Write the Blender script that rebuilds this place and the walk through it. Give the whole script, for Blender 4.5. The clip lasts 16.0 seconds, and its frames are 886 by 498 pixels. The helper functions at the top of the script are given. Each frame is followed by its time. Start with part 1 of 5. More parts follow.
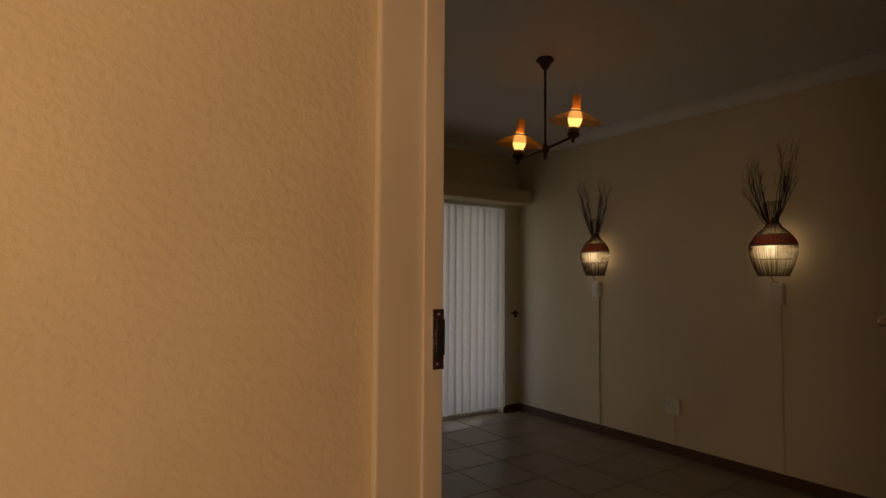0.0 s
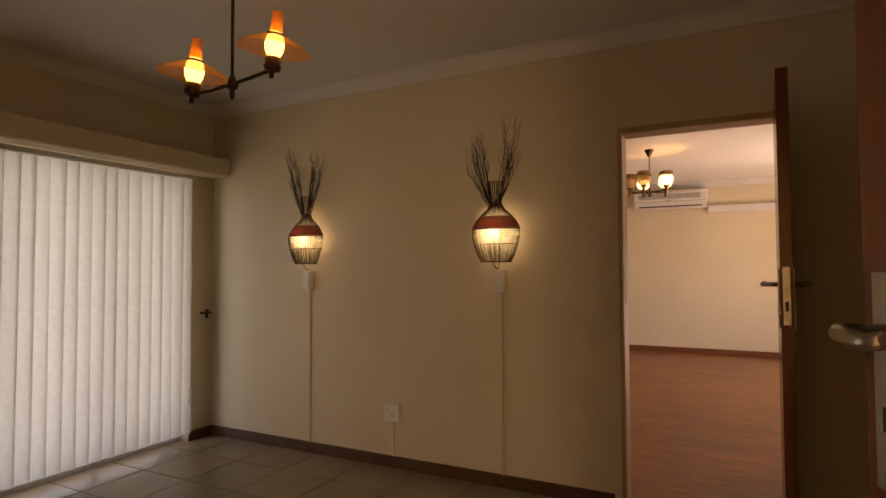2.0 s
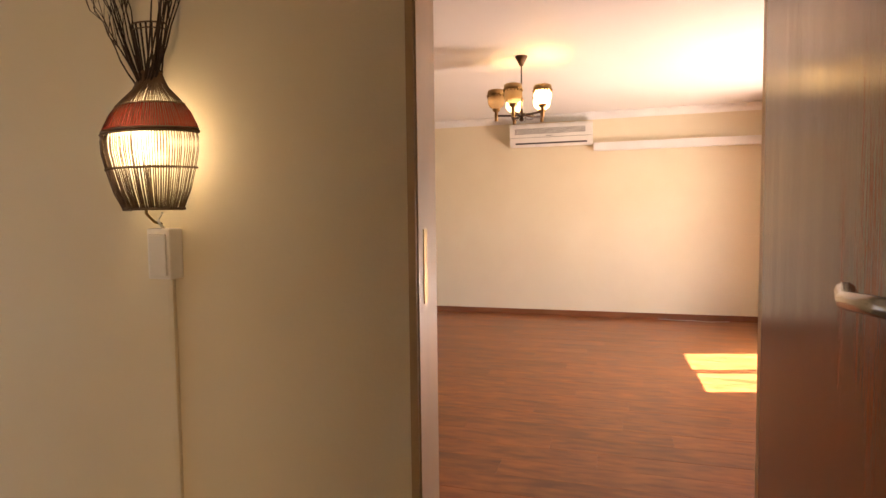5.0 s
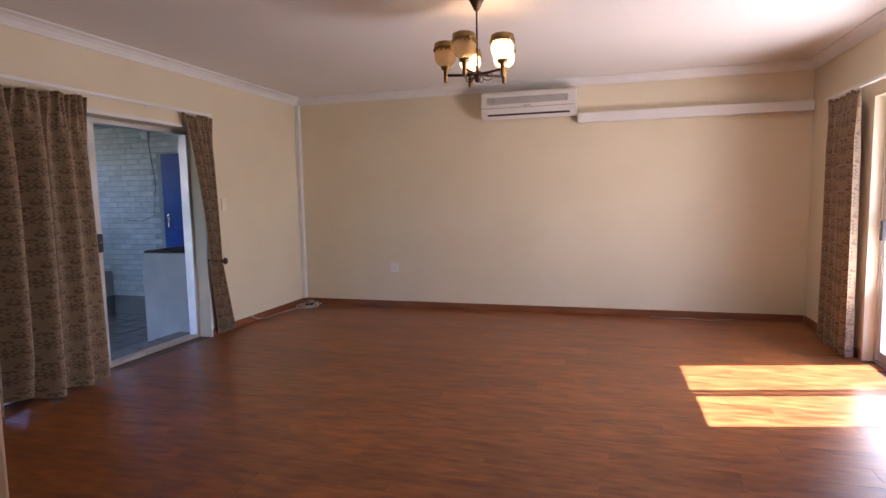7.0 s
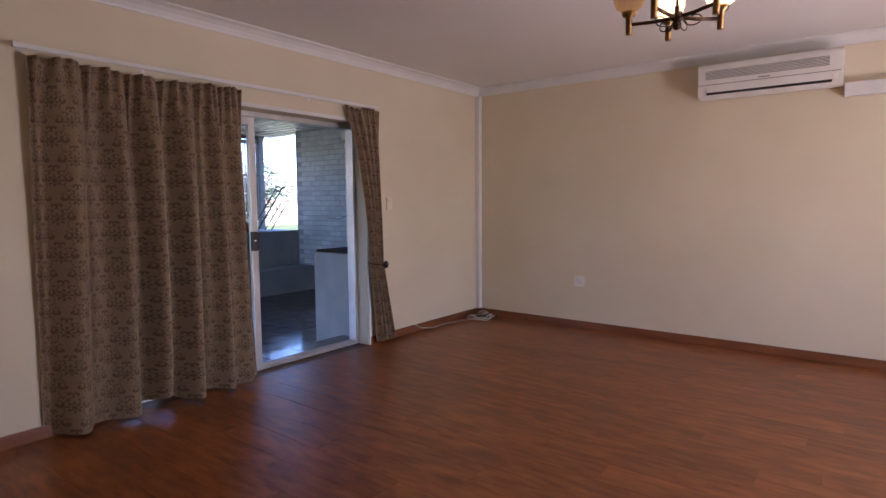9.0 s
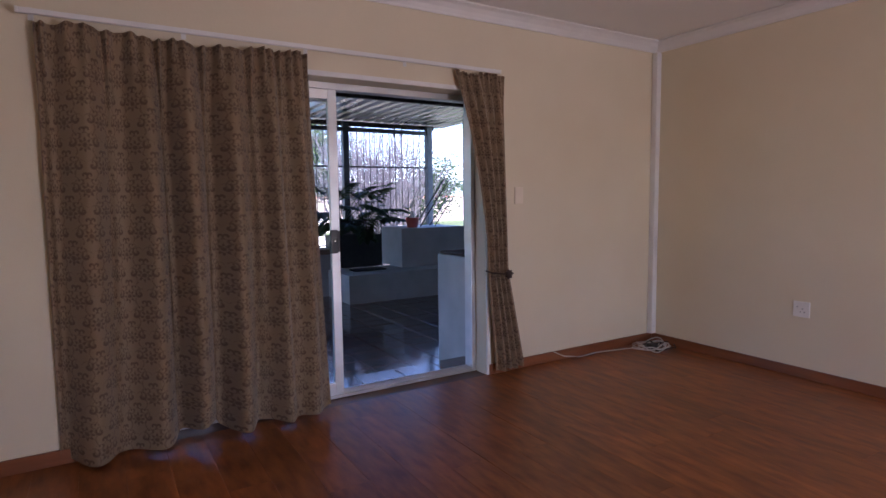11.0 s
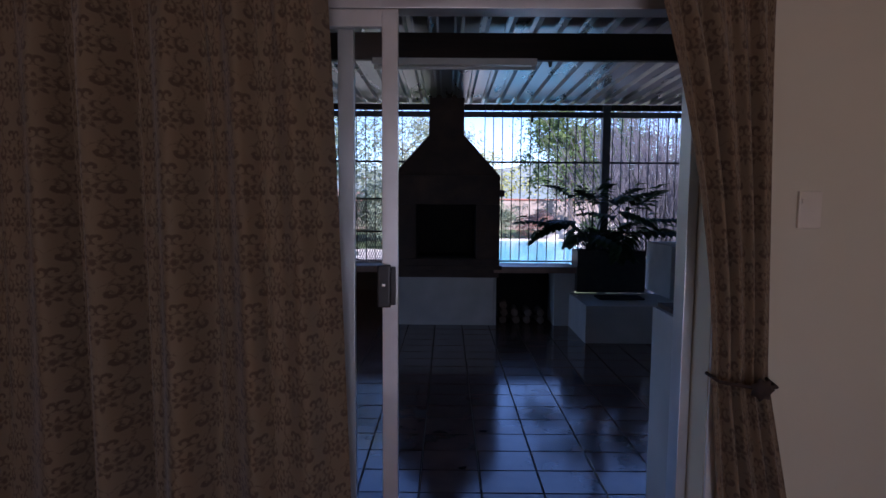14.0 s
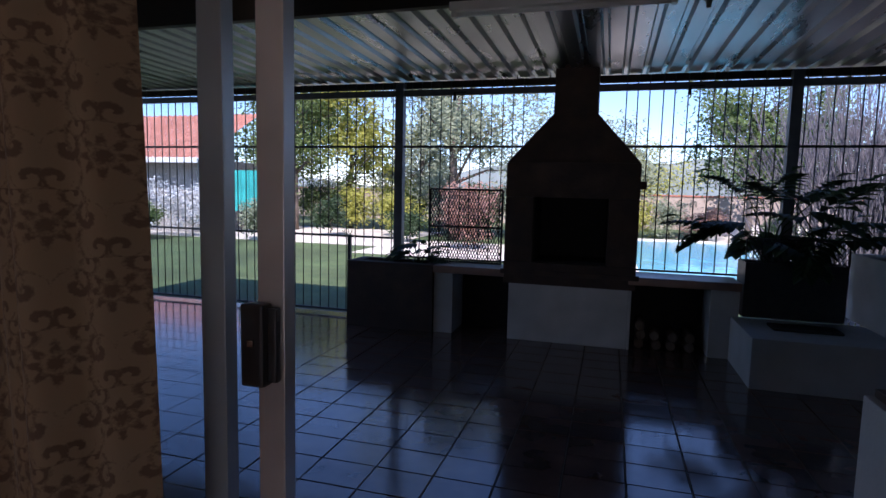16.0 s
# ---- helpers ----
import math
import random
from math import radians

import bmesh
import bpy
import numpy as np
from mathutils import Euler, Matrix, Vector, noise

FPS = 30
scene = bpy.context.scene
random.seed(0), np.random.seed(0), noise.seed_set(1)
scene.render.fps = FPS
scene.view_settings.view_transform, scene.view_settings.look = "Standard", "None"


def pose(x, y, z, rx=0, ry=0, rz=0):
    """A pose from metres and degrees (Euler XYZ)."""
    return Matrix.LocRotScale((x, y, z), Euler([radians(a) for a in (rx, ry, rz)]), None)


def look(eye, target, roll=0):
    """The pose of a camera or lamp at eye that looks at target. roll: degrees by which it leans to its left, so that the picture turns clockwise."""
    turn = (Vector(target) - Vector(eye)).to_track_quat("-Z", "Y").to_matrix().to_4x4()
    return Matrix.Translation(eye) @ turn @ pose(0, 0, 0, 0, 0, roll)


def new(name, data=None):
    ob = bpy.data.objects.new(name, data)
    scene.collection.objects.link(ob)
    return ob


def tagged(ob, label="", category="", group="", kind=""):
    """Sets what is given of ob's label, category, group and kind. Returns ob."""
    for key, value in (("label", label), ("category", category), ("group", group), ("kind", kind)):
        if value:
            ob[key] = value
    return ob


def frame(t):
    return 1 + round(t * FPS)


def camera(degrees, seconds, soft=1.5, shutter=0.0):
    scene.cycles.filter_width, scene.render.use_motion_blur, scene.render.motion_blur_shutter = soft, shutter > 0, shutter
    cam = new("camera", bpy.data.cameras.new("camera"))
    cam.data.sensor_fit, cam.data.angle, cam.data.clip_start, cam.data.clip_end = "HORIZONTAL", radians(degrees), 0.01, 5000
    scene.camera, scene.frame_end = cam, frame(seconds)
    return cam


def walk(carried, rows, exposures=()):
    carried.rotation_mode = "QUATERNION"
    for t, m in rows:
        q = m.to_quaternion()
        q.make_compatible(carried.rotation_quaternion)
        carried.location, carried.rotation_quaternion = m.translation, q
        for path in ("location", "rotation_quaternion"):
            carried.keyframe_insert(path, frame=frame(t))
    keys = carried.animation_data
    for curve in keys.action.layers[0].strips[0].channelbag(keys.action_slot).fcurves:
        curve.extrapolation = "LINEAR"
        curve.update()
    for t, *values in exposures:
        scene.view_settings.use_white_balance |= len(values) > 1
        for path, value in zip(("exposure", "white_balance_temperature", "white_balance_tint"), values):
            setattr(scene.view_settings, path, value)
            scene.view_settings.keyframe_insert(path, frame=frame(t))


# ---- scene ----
cam = camera(76.0, 16.0)
PATH = [
    (0, (0.001, -0.252, 1.314), (1.147, 1.384, 1.413), 0.4),
    (0.5, (0.126, -0.073, 1.321), (1.517, 1.362, 1.418), -0.3),
    (1, (0.305, 0.047, 1.324), (1.849, 1.315, 1.418), -0.4),
    (1.5, (0.504, 0.177, 1.31), (2.161, 1.293, 1.384), -0.4),
    (2, (0.699, 0.265, 1.301), (2.478, 1.175, 1.369), -0.3),
    (2.5, (0.978, 0.314, 1.287), (2.815, 1.104, 1.315), -0.5),
    (3, (1.232, 0.327, 1.288), (3.096, 1.05, 1.257), -0.5),
    (3.5, (1.541, 0.366, 1.307), (3.42, 1.049, 1.239), -0.6),
    (4, (1.843, 0.368, 1.312), (3.74, 0.995, 1.214), -0.4),
    (4.5, (2.257, 0.365, 1.302), (4.167, 0.952, 1.206), -0.5),
    (6.8, (3.561, 0.273, 1.358), (5.476, 0.817, 1.168), -1.0),
    (7, (3.652, 0.253, 1.358), (5.562, 0.813, 1.17), -1.1),
    (7.5, (3.879, 0.271, 1.374), (5.779, 0.863, 1.183), -0.8),
    (8, (4.135, 0.231, 1.384), (5.972, 1.0, 1.198), -0.7),
    (8.5, (4.337, 0.224, 1.37), (6.063, 1.218, 1.196), -0.6),
    (9, (4.63, 0.32, 1.334), (6.208, 1.537, 1.164), -0.4),
    (9.2, (4.776, 0.338, 1.321), (6.29, 1.634, 1.148), -0.3),
    (11.3, (6.128, 0.812, 1.302), (7.047, 2.58, 1.128), -0.5),
    (11.5, (6.259, 0.879, 1.301), (7.088, 2.691, 1.132), -0.3),
    (12, (6.533, 1.085, 1.296), (7.173, 2.972, 1.124), 0.0),
    (12.5, (6.788, 1.353, 1.317), (7.315, 3.275, 1.144), 0.2),
    (13, (7.04, 1.629, 1.314), (7.418, 3.586, 1.142), 0.2),
    (13.5, (7.254, 1.869, 1.312), (7.399, 3.856, 1.14), 0.3),
    (14, (7.43, 2.174, 1.334), (7.417, 4.166, 1.162), 0.4),
    (14.5, (7.578, 2.47, 1.327), (7.411, 4.455, 1.15), 0.7),
    (15, (7.712, 2.747, 1.332), (7.335, 4.703, 1.152), 0.9),
    (15.5, (7.771, 3.061, 1.314), (7.255, 4.984, 1.125), 1.1),
    (16, (7.807, 3.293, 1.309), (7.248, 5.203, 1.11), 1.3),
]
EXPOSURES = [
    (0.0, 1.15, 7700, 26), (0.5, 1.4, 7700, 27), (1.5, 2.2, 8400, 30), (2.5, 2.85, 9000, 31), (3.5, 3.4, 8800, 30), (4.5, 3.65, 8000, 27), (6.8, 2.85, 5800, 26), (8.0, 2.72, 5700, 28),
    (9.0, 2.55, 5650, 30), (11.5, 2.2, 5500, 33), (12.5, 1.7, 5400, 34), (14.0, 1.1, 5350, 33), (14.5, 1.0, 5350, 33), (16.0, 0.82, 5700, 29),
]
walk(cam, [(t, look(eye, target, roll)) for t, eye, target, roll in PATH], EXPOSURES)

# ---- world, sun, large lights ----
SUN_DIR = Vector((-0.24, 1.0, -1.27)).normalized()
world = bpy.data.worlds.new("sky")
scene.world = world
world.use_nodes = True
wn = world.node_tree.nodes
sky = wn.new("ShaderNodeTexSky")
sky.sky_type = "NISHITA"
sky.sun_disc = False
sky.dust_density = 0.0
sky.ozone_density = 6.0
sky.sun_elevation = math.asin(-SUN_DIR.z)
sky.sun_rotation = math.atan2(-SUN_DIR.x, -SUN_DIR.y)
world.node_tree.links.new(sky.outputs[0], wn["Background"].inputs[0])
wn["Background"].inputs[1].default_value = 0.15


def lamp(name, kind, energy, colour, m, **more):
    data = bpy.data.lights.new(name, kind)
    data.energy, data.color = energy, colour
    if "size" in more:
        data.shape, data.size, data.size_y = "RECTANGLE", more["size"][0], more["size"][1]
    if "radius" in more:
        data.shadow_soft_size = more["radius"]
    if "angle" in more:
        data.angle = radians(more["angle"])
    ob = new(name, data)
    ob.matrix_world = m
    return ob


lamp("sun", "SUN", 5.0, (1.0, 0.93, 0.82), look((0, 0, 20), Vector((0, 0, 20)) + SUN_DIR), angle=0.5)
# area lamps in the openings stand in for terrace bounce and for daylight
lamp("terrace_bounce_fill", "AREA", 13, (1.0, 0.91, 0.80), look((8.05, -1.97, 0.58), (6.9, 1.5, 2.95)), size=(1.2, 0.9))
lamp("daylight_blinds", "AREA", 2.7, (1.0, 0.98, 0.92), look((2.8, 4.25, 1.05), (2.8, 0, 1.05)), size=(1.7, 1.9))
# fill lamp before the solid south wall, added to light the passage plaster
lamp("passage_fill", "AREA", 12, (1.0, 0.78, 0.51), look((-0.95, -0.785, 1.5), (-0.6, 0.8, 1.4)), size=(0.9, 1.2))

# ---- materials ----


def nodes_of(name):
    m = bpy.data.materials.new(name)
    m.use_nodes = True
    t = m.node_tree
    return m, t, t.nodes["Principled BSDF"]


def link(t, a, b):
    t.links.new(a, b)


def mk(name, c1, c2, scale=6.0, rough=0.6, bump=0.1, bscale=40.0, metal=0.0, spec=0.5, dirt=0.25, vary=0.0, dist=0.004, stretch=(1, 1, 1), gloss=0.12):
    """Two tones at a large and a fine scale, uneven gloss, fine relief, and a little difference from piece to piece."""
    m, t, p = nodes_of(name)
    tc = t.nodes.new("ShaderNodeTexCoord")
    mp = t.nodes.new("ShaderNodeMapping")
    mp.inputs["Scale"].default_value = stretch
    link(t, tc.outputs["Object"], mp.inputs[0])
    vec = mp.outputs[0]
    info = None
    if vary:
        info = t.nodes.new("ShaderNodeObjectInfo")
        add = t.nodes.new("ShaderNodeVectorMath")
        add.operation = "MULTIPLY_ADD"
        comb = t.nodes.new("ShaderNodeCombineXYZ")
        for i in range(3):
            link(t, info.outputs["Random"], comb.inputs[i])
        link(t, comb.outputs[0], add.inputs[0])
        add.inputs[1].default_value = (37, 53, 71)
        link(t, vec, add.inputs[2])
        vec = add.outputs[0]
    n1 = t.nodes.new("ShaderNodeTexNoise")
    n1.inputs["Scale"].default_value, n1.inputs["Detail"].default_value = scale, 6
    n2 = t.nodes.new("ShaderNodeTexNoise")
    n2.inputs["Scale"].default_value, n2.inputs["Detail"].default_value = bscale, 4
    n3 = t.nodes.new("ShaderNodeTexNoise")
    n3.inputs["Scale"].default_value, n3.inputs["Detail"].default_value = scale * 0.23, 3
    for n in (n1, n2, n3):
        link(t, vec, n.inputs["Vector"])
    ramp = t.nodes.new("ShaderNodeMapRange")
    ramp.inputs[1].default_value, ramp.inputs[2].default_value = 0.3, 0.7
    link(t, n1.outputs[0], ramp.inputs[0])
    mix = t.nodes.new("ShaderNodeMix")
    mix.data_type = "RGBA"
    mix.inputs[6].default_value, mix.inputs[7].default_value = (*c1, 1), (*c2, 1)
    link(t, ramp.outputs[0], mix.inputs[0])
    hs = t.nodes.new("ShaderNodeHueSaturation")
    link(t, mix.outputs[2], hs.inputs["Color"])
    val = t.nodes.new("ShaderNodeMapRange")
    val.inputs[1].default_value, val.inputs[2].default_value = 0.3, 0.7
    val.inputs[3].default_value, val.inputs[4].default_value = 1 - dirt, 1 + dirt * 0.4
    link(t, n3.outputs[0], val.inputs[0])
    if vary:
        mul = t.nodes.new("ShaderNodeMath")
        mul.operation = "MULTIPLY_ADD"
        link(t, info.outputs["Random"], mul.inputs[0])
        mul.inputs[1].default_value = vary
        sub = t.nodes.new("ShaderNodeMath")
        sub.operation = "SUBTRACT"
        link(t, val.outputs[0], sub.inputs[0])
        sub.inputs[1].default_value = vary / 2
        link(t, sub.outputs[0], mul.inputs[2])
        link(t, mul.outputs[0], hs.inputs["Value"])
    else:
        link(t, val.outputs[0], hs.inputs["Value"])
    link(t, hs.outputs[0], p.inputs["Base Color"])
    rr = t.nodes.new("ShaderNodeMapRange")
    rr.inputs[3].default_value, rr.inputs[4].default_value = max(rough - gloss, 0.03), min(rough + gloss, 1)
    link(t, n1.outputs[0], rr.inputs[0])
    link(t, rr.outputs[0], p.inputs["Roughness"])
    p.inputs["Metallic"].default_value = metal
    p.inputs["Specular IOR Level"].default_value = spec
    if bump:
        b = t.nodes.new("ShaderNodeBump")
        b.inputs["Strength"].default_value, b.inputs["Distance"].default_value = bump, dist
        link(t, n2.outputs[0], b.inputs["Height"])
        link(t, b.outputs[0], p.inputs["Normal"])
    return m


def glowing(name, colour, strength, tint=(0.8, 0.7, 0.5)):
    m, t, p = nodes_of(name)
    p.inputs["Base Color"].default_value = (*tint, 1)
    p.inputs["Roughness"].default_value = 0.25
    p.inputs["Emission Color"].default_value = (*colour, 1)
    p.inputs["Emission Strength"].default_value = strength
    return m


def sheer(name, colour, clear=0.3, thru=0.6, lines=0.0):
    """Thin cloth, paper or vinyl that lets light through."""
    m, t, p = nodes_of(name)
    out = t.nodes["Material Output"]
    tr, tl, df = (t.nodes.new("ShaderNodeBsdf" + k) for k in ("Transparent", "Translucent", "Diffuse"))
    tc = t.nodes.new("ShaderNodeTexCoord")
    n = t.nodes.new("ShaderNodeTexNoise")
    n.inputs["Scale"].default_value = 30
    link(t, tc.outputs["Object"], n.inputs["Vector"])
    mx = t.nodes.new("ShaderNodeMix")
    mx.data_type = "RGBA"
    mx.inputs[6].default_value = (*[c * 0.8 for c in colour], 1)
    mx.inputs[7].default_value = (*colour, 1)
    link(t, n.outputs[0], mx.inputs[0])
    for s in (tl, df):
        link(t, mx.outputs[2], s.inputs["Color"])
    a, b = t.nodes.new("ShaderNodeMixShader"), t.nodes.new("ShaderNodeMixShader")
    a.inputs[0].default_value, b.inputs[0].default_value = thru, clear
    link(t, df.outputs[0], a.inputs[1])
    link(t, tl.outputs[0], a.inputs[2])
    link(t, a.outputs[0], b.inputs[1])
    link(t, tr.outputs[0], b.inputs[2])
    link(t, b.outputs[0], out.inputs[0])
    return m


def clear_glass(name, tint=(1, 1, 1), rough=0.0, gloss=0.08):
    m, t, p = nodes_of(name)
    out = t.nodes["Material Output"]
    tr, gl = t.nodes.new("ShaderNodeBsdfTransparent"), t.nodes.new("ShaderNodeBsdfGlossy")
    tr.inputs[0].default_value = (*tint, 1)
    gl.inputs["Roughness"].default_value = 0.02 + rough
    f = t.nodes.new("ShaderNodeLayerWeight")
    rise = t.nodes.new("ShaderNodeMath")
    rise.operation, rise.inputs[1].default_value = "POWER", 5.0
    link(t, f.outputs["Facing"], rise.inputs[0])
    amount = t.nodes.new("ShaderNodeMath")
    amount.operation, amount.inputs[1].default_value, amount.inputs[2].default_value = "MULTIPLY_ADD", 0.8, 0.03
    link(t, rise.outputs[0], amount.inputs[0])
    mx = t.nodes.new("ShaderNodeMixShader")
    link(t, amount.outputs[0], mx.inputs[0])
    link(t, tr.outputs[0], mx.inputs[1])
    link(t, gl.outputs[0], mx.inputs[2])
    link(t, mx.outputs[0], out.inputs[0])
    return m


def damask(name, ground, motif):
    """Woven damask: ogee rows of leafy medallions, on the cloth's own UV in metres."""
    m, t, p = nodes_of(name)
    uv = t.nodes.new("ShaderNodeUVMap")
    uv.uv_map = "cloth"
    sep = t.nodes.new("ShaderNodeSeparateXYZ")
    link(t, uv.outputs[0], sep.inputs[0])

    def op(kind, a, b=None, c=None):
        n = t.nodes.new("ShaderNodeMath")
        n.operation = kind
        for i, v in enumerate((a, b, c)):
            if v is None:
                continue
            if isinstance(v, (int, float)):
                n.inputs[i].default_value = v
            else:
                link(t, v, n.inputs[i])
        return n.outputs[0]

    W, H = 0.23, 0.28
    row = op("FLOOR", op("DIVIDE", sep.outputs[1], H / 2))
    shift = op("MULTIPLY", op("MODULO", row, 2.0), 0.5)
    u = op("SUBTRACT", op("FRACT", op("ADD", op("DIVIDE", sep.outputs[0], W), shift)), 0.5)
    v = op("SUBTRACT", op("FRACT", op("DIVIDE", sep.outputs[1], H / 2)), 0.5)
    au = op("ABSOLUTE", u)

    def polar(cx, cy):
        dx, dy = op("MULTIPLY", op("SUBTRACT", au, cx), W), op("MULTIPLY", op("SUBTRACT", v, cy), H / 2)
        return op("SQRT", op("ADD", op("MULTIPLY", dx, dx), op("MULTIPLY", dy, dy))), op("ARCTAN2", dy, dx)

    # a rosette with eight petals and a ring cut out of it
    r0, a0 = polar(0.0, 0.0)
    petals = op("SUBTRACT", op("ADD", 0.036, op("MULTIPLY", op("COSINE", op("MULTIPLY", a0, 8.0)), 0.011)), r0)
    petals = op("MINIMUM", petals, op("SUBTRACT", op("ABSOLUTE", op("SUBTRACT", r0, 0.019)), 0.0028))
    # curling leaves at either side, and a smaller pair above
    f = petals
    for cx, cy, size, turns, start in ((0.335, 0.12, 0.034, 150.0, 0.6), (0.19, 0.44, 0.026, -190.0, 2.2), (0.42, -0.34, 0.026, 190.0, 4.0)):
        r1, a1 = polar(cx, cy)
        curl = op("MULTIPLY", op("SINE", op("ADD", op("ADD", a1, start), op("MULTIPLY", r1, turns))), 0.016)
        f = op("MAXIMUM", f, op("MINIMUM", op("SUBTRACT", curl, 0.002), op("SUBTRACT", size, r1)))
    stem = op("SUBTRACT", 0.0035, op("ABSOLUTE", op("MULTIPLY", op("SUBTRACT", au, op("ADD", 0.27, op("MULTIPLY", op("SINE", op("MULTIPLY", v, 6.2832)), 0.07))), W)))
    f = op("MULTIPLY", op("MAXIMUM", f, stem), 14.0)
    n = t.nodes.new("ShaderNodeTexNoise")
    n.inputs["Scale"].default_value, n.inputs["Detail"].default_value = 160, 3
    link(t, uv.outputs[0], n.inputs["Vector"])
    n4 = t.nodes.new("ShaderNodeTexNoise")
    n4.inputs["Scale"].default_value, n4.inputs["Detail"].default_value = 45, 3
    link(t, uv.outputs[0], n4.inputs["Vector"])
    f = op("ADD", op("ADD", f, op("MULTIPLY", op("SUBTRACT", n4.outputs[0], 0.5), 0.30)), op("MULTIPLY", op("SUBTRACT", n.outputs[0], 0.5), 0.35))
    k = t.nodes.new("ShaderNodeMapRange")
    k.inputs[1].default_value, k.inputs[2].default_value = -0.05, 0.09
    link(t, f, k.inputs[0])
    mx = t.nodes.new("ShaderNodeMix")
    mx.data_type = "RGBA"
    mx.inputs[6].default_value, mx.inputs[7].default_value = (*ground, 1), (*motif, 1)
    link(t, k.outputs[0], mx.inputs[0])
    weave = t.nodes.new("ShaderNodeTexNoise")
    weave.inputs["Scale"].default_value = 700
    link(t, uv.outputs[0], weave.inputs["Vector"])
    b = t.nodes.new("ShaderNodeBump")
    b.inputs["Strength"].default_value, b.inputs["Distance"].default_value = 0.4, 0.001
    link(t, op("ADD", weave.outputs[0], k.outputs[0]), b.inputs["Height"])
    link(t, b.outputs[0], p.inputs["Normal"])
    link(t, mx.outputs[2], p.inputs["Base Color"])
    p.inputs["Roughness"].default_value = 0.75
    p.inputs["Sheen Weight"].default_value = 0.2
    out = t.nodes["Material Output"]
    tl = t.nodes.new("ShaderNodeBsdfTranslucent")
    link(t, mx.outputs[2], tl.inputs[0])
    ms = t.nodes.new("ShaderNodeMixShader")
    ms.inputs[0].default_value = 0.15
    link(t, p.outputs[0], ms.inputs[1])
    link(t, tl.outputs[0], ms.inputs[2])
    link(t, ms.outputs[0], out.inputs[0])
    return m


M_WALL = mk("cream_wall_paint", (0.72, 0.63, 0.45), (0.76, 0.68, 0.50), 1.5, 0.62, 0.12, 90, dirt=0.07, gloss=0.08)
M_PLASTER = mk("textured_plaster", (0.72, 0.59, 0.40), (0.77, 0.64, 0.45), 4, 0.6, 0.55, 55, dirt=0.08, dist=0.008)
M_CEIL = mk("ceiling_paint", (0.76, 0.74, 0.70), (0.80, 0.78, 0.74), 1.2, 0.5, 0.06, 60, dirt=0.06)
M_WHITE = mk("white_paint", (0.76, 0.75, 0.72), (0.82, 0.81, 0.78), 5, 0.4, 0.05, 60, dirt=0.1)
M_CREAMFRAME = mk("cream_enamel", (0.76, 0.66, 0.52), (0.80, 0.71, 0.57), 5, 0.38, 0.08, 30, dirt=0.08)
M_PLASTIC = mk("white_plastic", (0.80, 0.78, 0.72), (0.84, 0.82, 0.77), 9, 0.35, 0.02, 60, dirt=0.07)
M_GRILLE = mk("grey_plastic", (0.18, 0.17, 0.15), (0.24, 0.23, 0.20), 9, 0.5, 0.02, 60)
M_SKIRT = mk("varnished_skirting", (0.20, 0.07, 0.028), (0.30, 0.11, 0.045), 7, 0.35, 0.1, 50, stretch=(0.3, 0.3, 3), dirt=0.2)
M_SKIRTDARK = mk("dark_skirting", (0.09, 0.045, 0.025), (0.14, 0.07, 0.04), 7, 0.4, 0.1, 50, dirt=0.2)
M_PLANK = mk("cherry_laminate", (0.17, 0.048, 0.013), (0.39, 0.14, 0.041), 2.8, 0.36, 0.08, 30, stretch=(8, 2.0, 1), vary=0.22, dirt=0.26, dist=0.001, spec=0.45)
M_TILE = mk("beige_floor_tile", (0.25, 0.20, 0.14), (0.33, 0.27, 0.19), 3, 0.35, 0.06, 30, vary=0.08, dirt=0.15)
M_GROUT = mk("grout", (0.10, 0.085, 0.065), (0.15, 0.13, 0.10), 20, 0.9, 0.3, 90)
M_PTILE = mk("brown_patio_tile", (0.10, 0.06, 0.046), (0.15, 0.092, 0.072), 5, 0.13, 0.10, 22, vary=0.1, dirt=0.3, spec=1.0, gloss=0.06)
M_DOOR = mk("red_brown_door_varnish", (0.13, 0.036, 0.014), (0.20, 0.058, 0.022), 3, 0.22, 0.05, 30, stretch=(6, 6, 0.5), dirt=0.18, spec=0.6)
M_DOORFRAME = mk("brown_door_frame", (0.50, 0.34, 0.18), (0.57, 0.40, 0.23), 4, 0.35, 0.05, 40, stretch=(4, 4, 0.6))
M_CHROME = mk("worn_chrome", (0.55, 0.54, 0.52), (0.68, 0.67, 0.65), 12, 0.25, 0.05, 80, metal=1)
M_BRASS = mk("aged_brass", (0.30, 0.19, 0.08), (0.42, 0.28, 0.12), 25, 0.35, 0.1, 90, metal=1)
M_BRONZE = mk("dark_bronze", (0.05, 0.032, 0.022), (0.09, 0.055, 0.035), 25, 0.4, 0.1, 90, metal=0.8)
M_BLACK = mk("black_plastic", (0.012, 0.012, 0.013), (0.025, 0.025, 0.027), 20, 0.4, 0.05, 80)
M_IRON = mk("dark_painted_steel", (0.02, 0.02, 0.022), (0.04, 0.038, 0.036), 20, 0.5, 0.2, 90)
M_POST = mk("grey_painted_post", (0.10, 0.10, 0.11), (0.15, 0.15, 0.16), 10, 0.5, 0.1, 60)
M_ALU = mk("anodised_aluminium", (0.62, 0.62, 0.62), (0.70, 0.70, 0.70), 8, 0.35, 0.04, 80, metal=0.6)
M_BRICKWHITE = mk("whitewashed_brick", (0.62, 0.63, 0.63), (0.72, 0.72, 0.70), 8, 0.6, 0.5, 60, vary=0.12, dirt=0.2, dist=0.006)
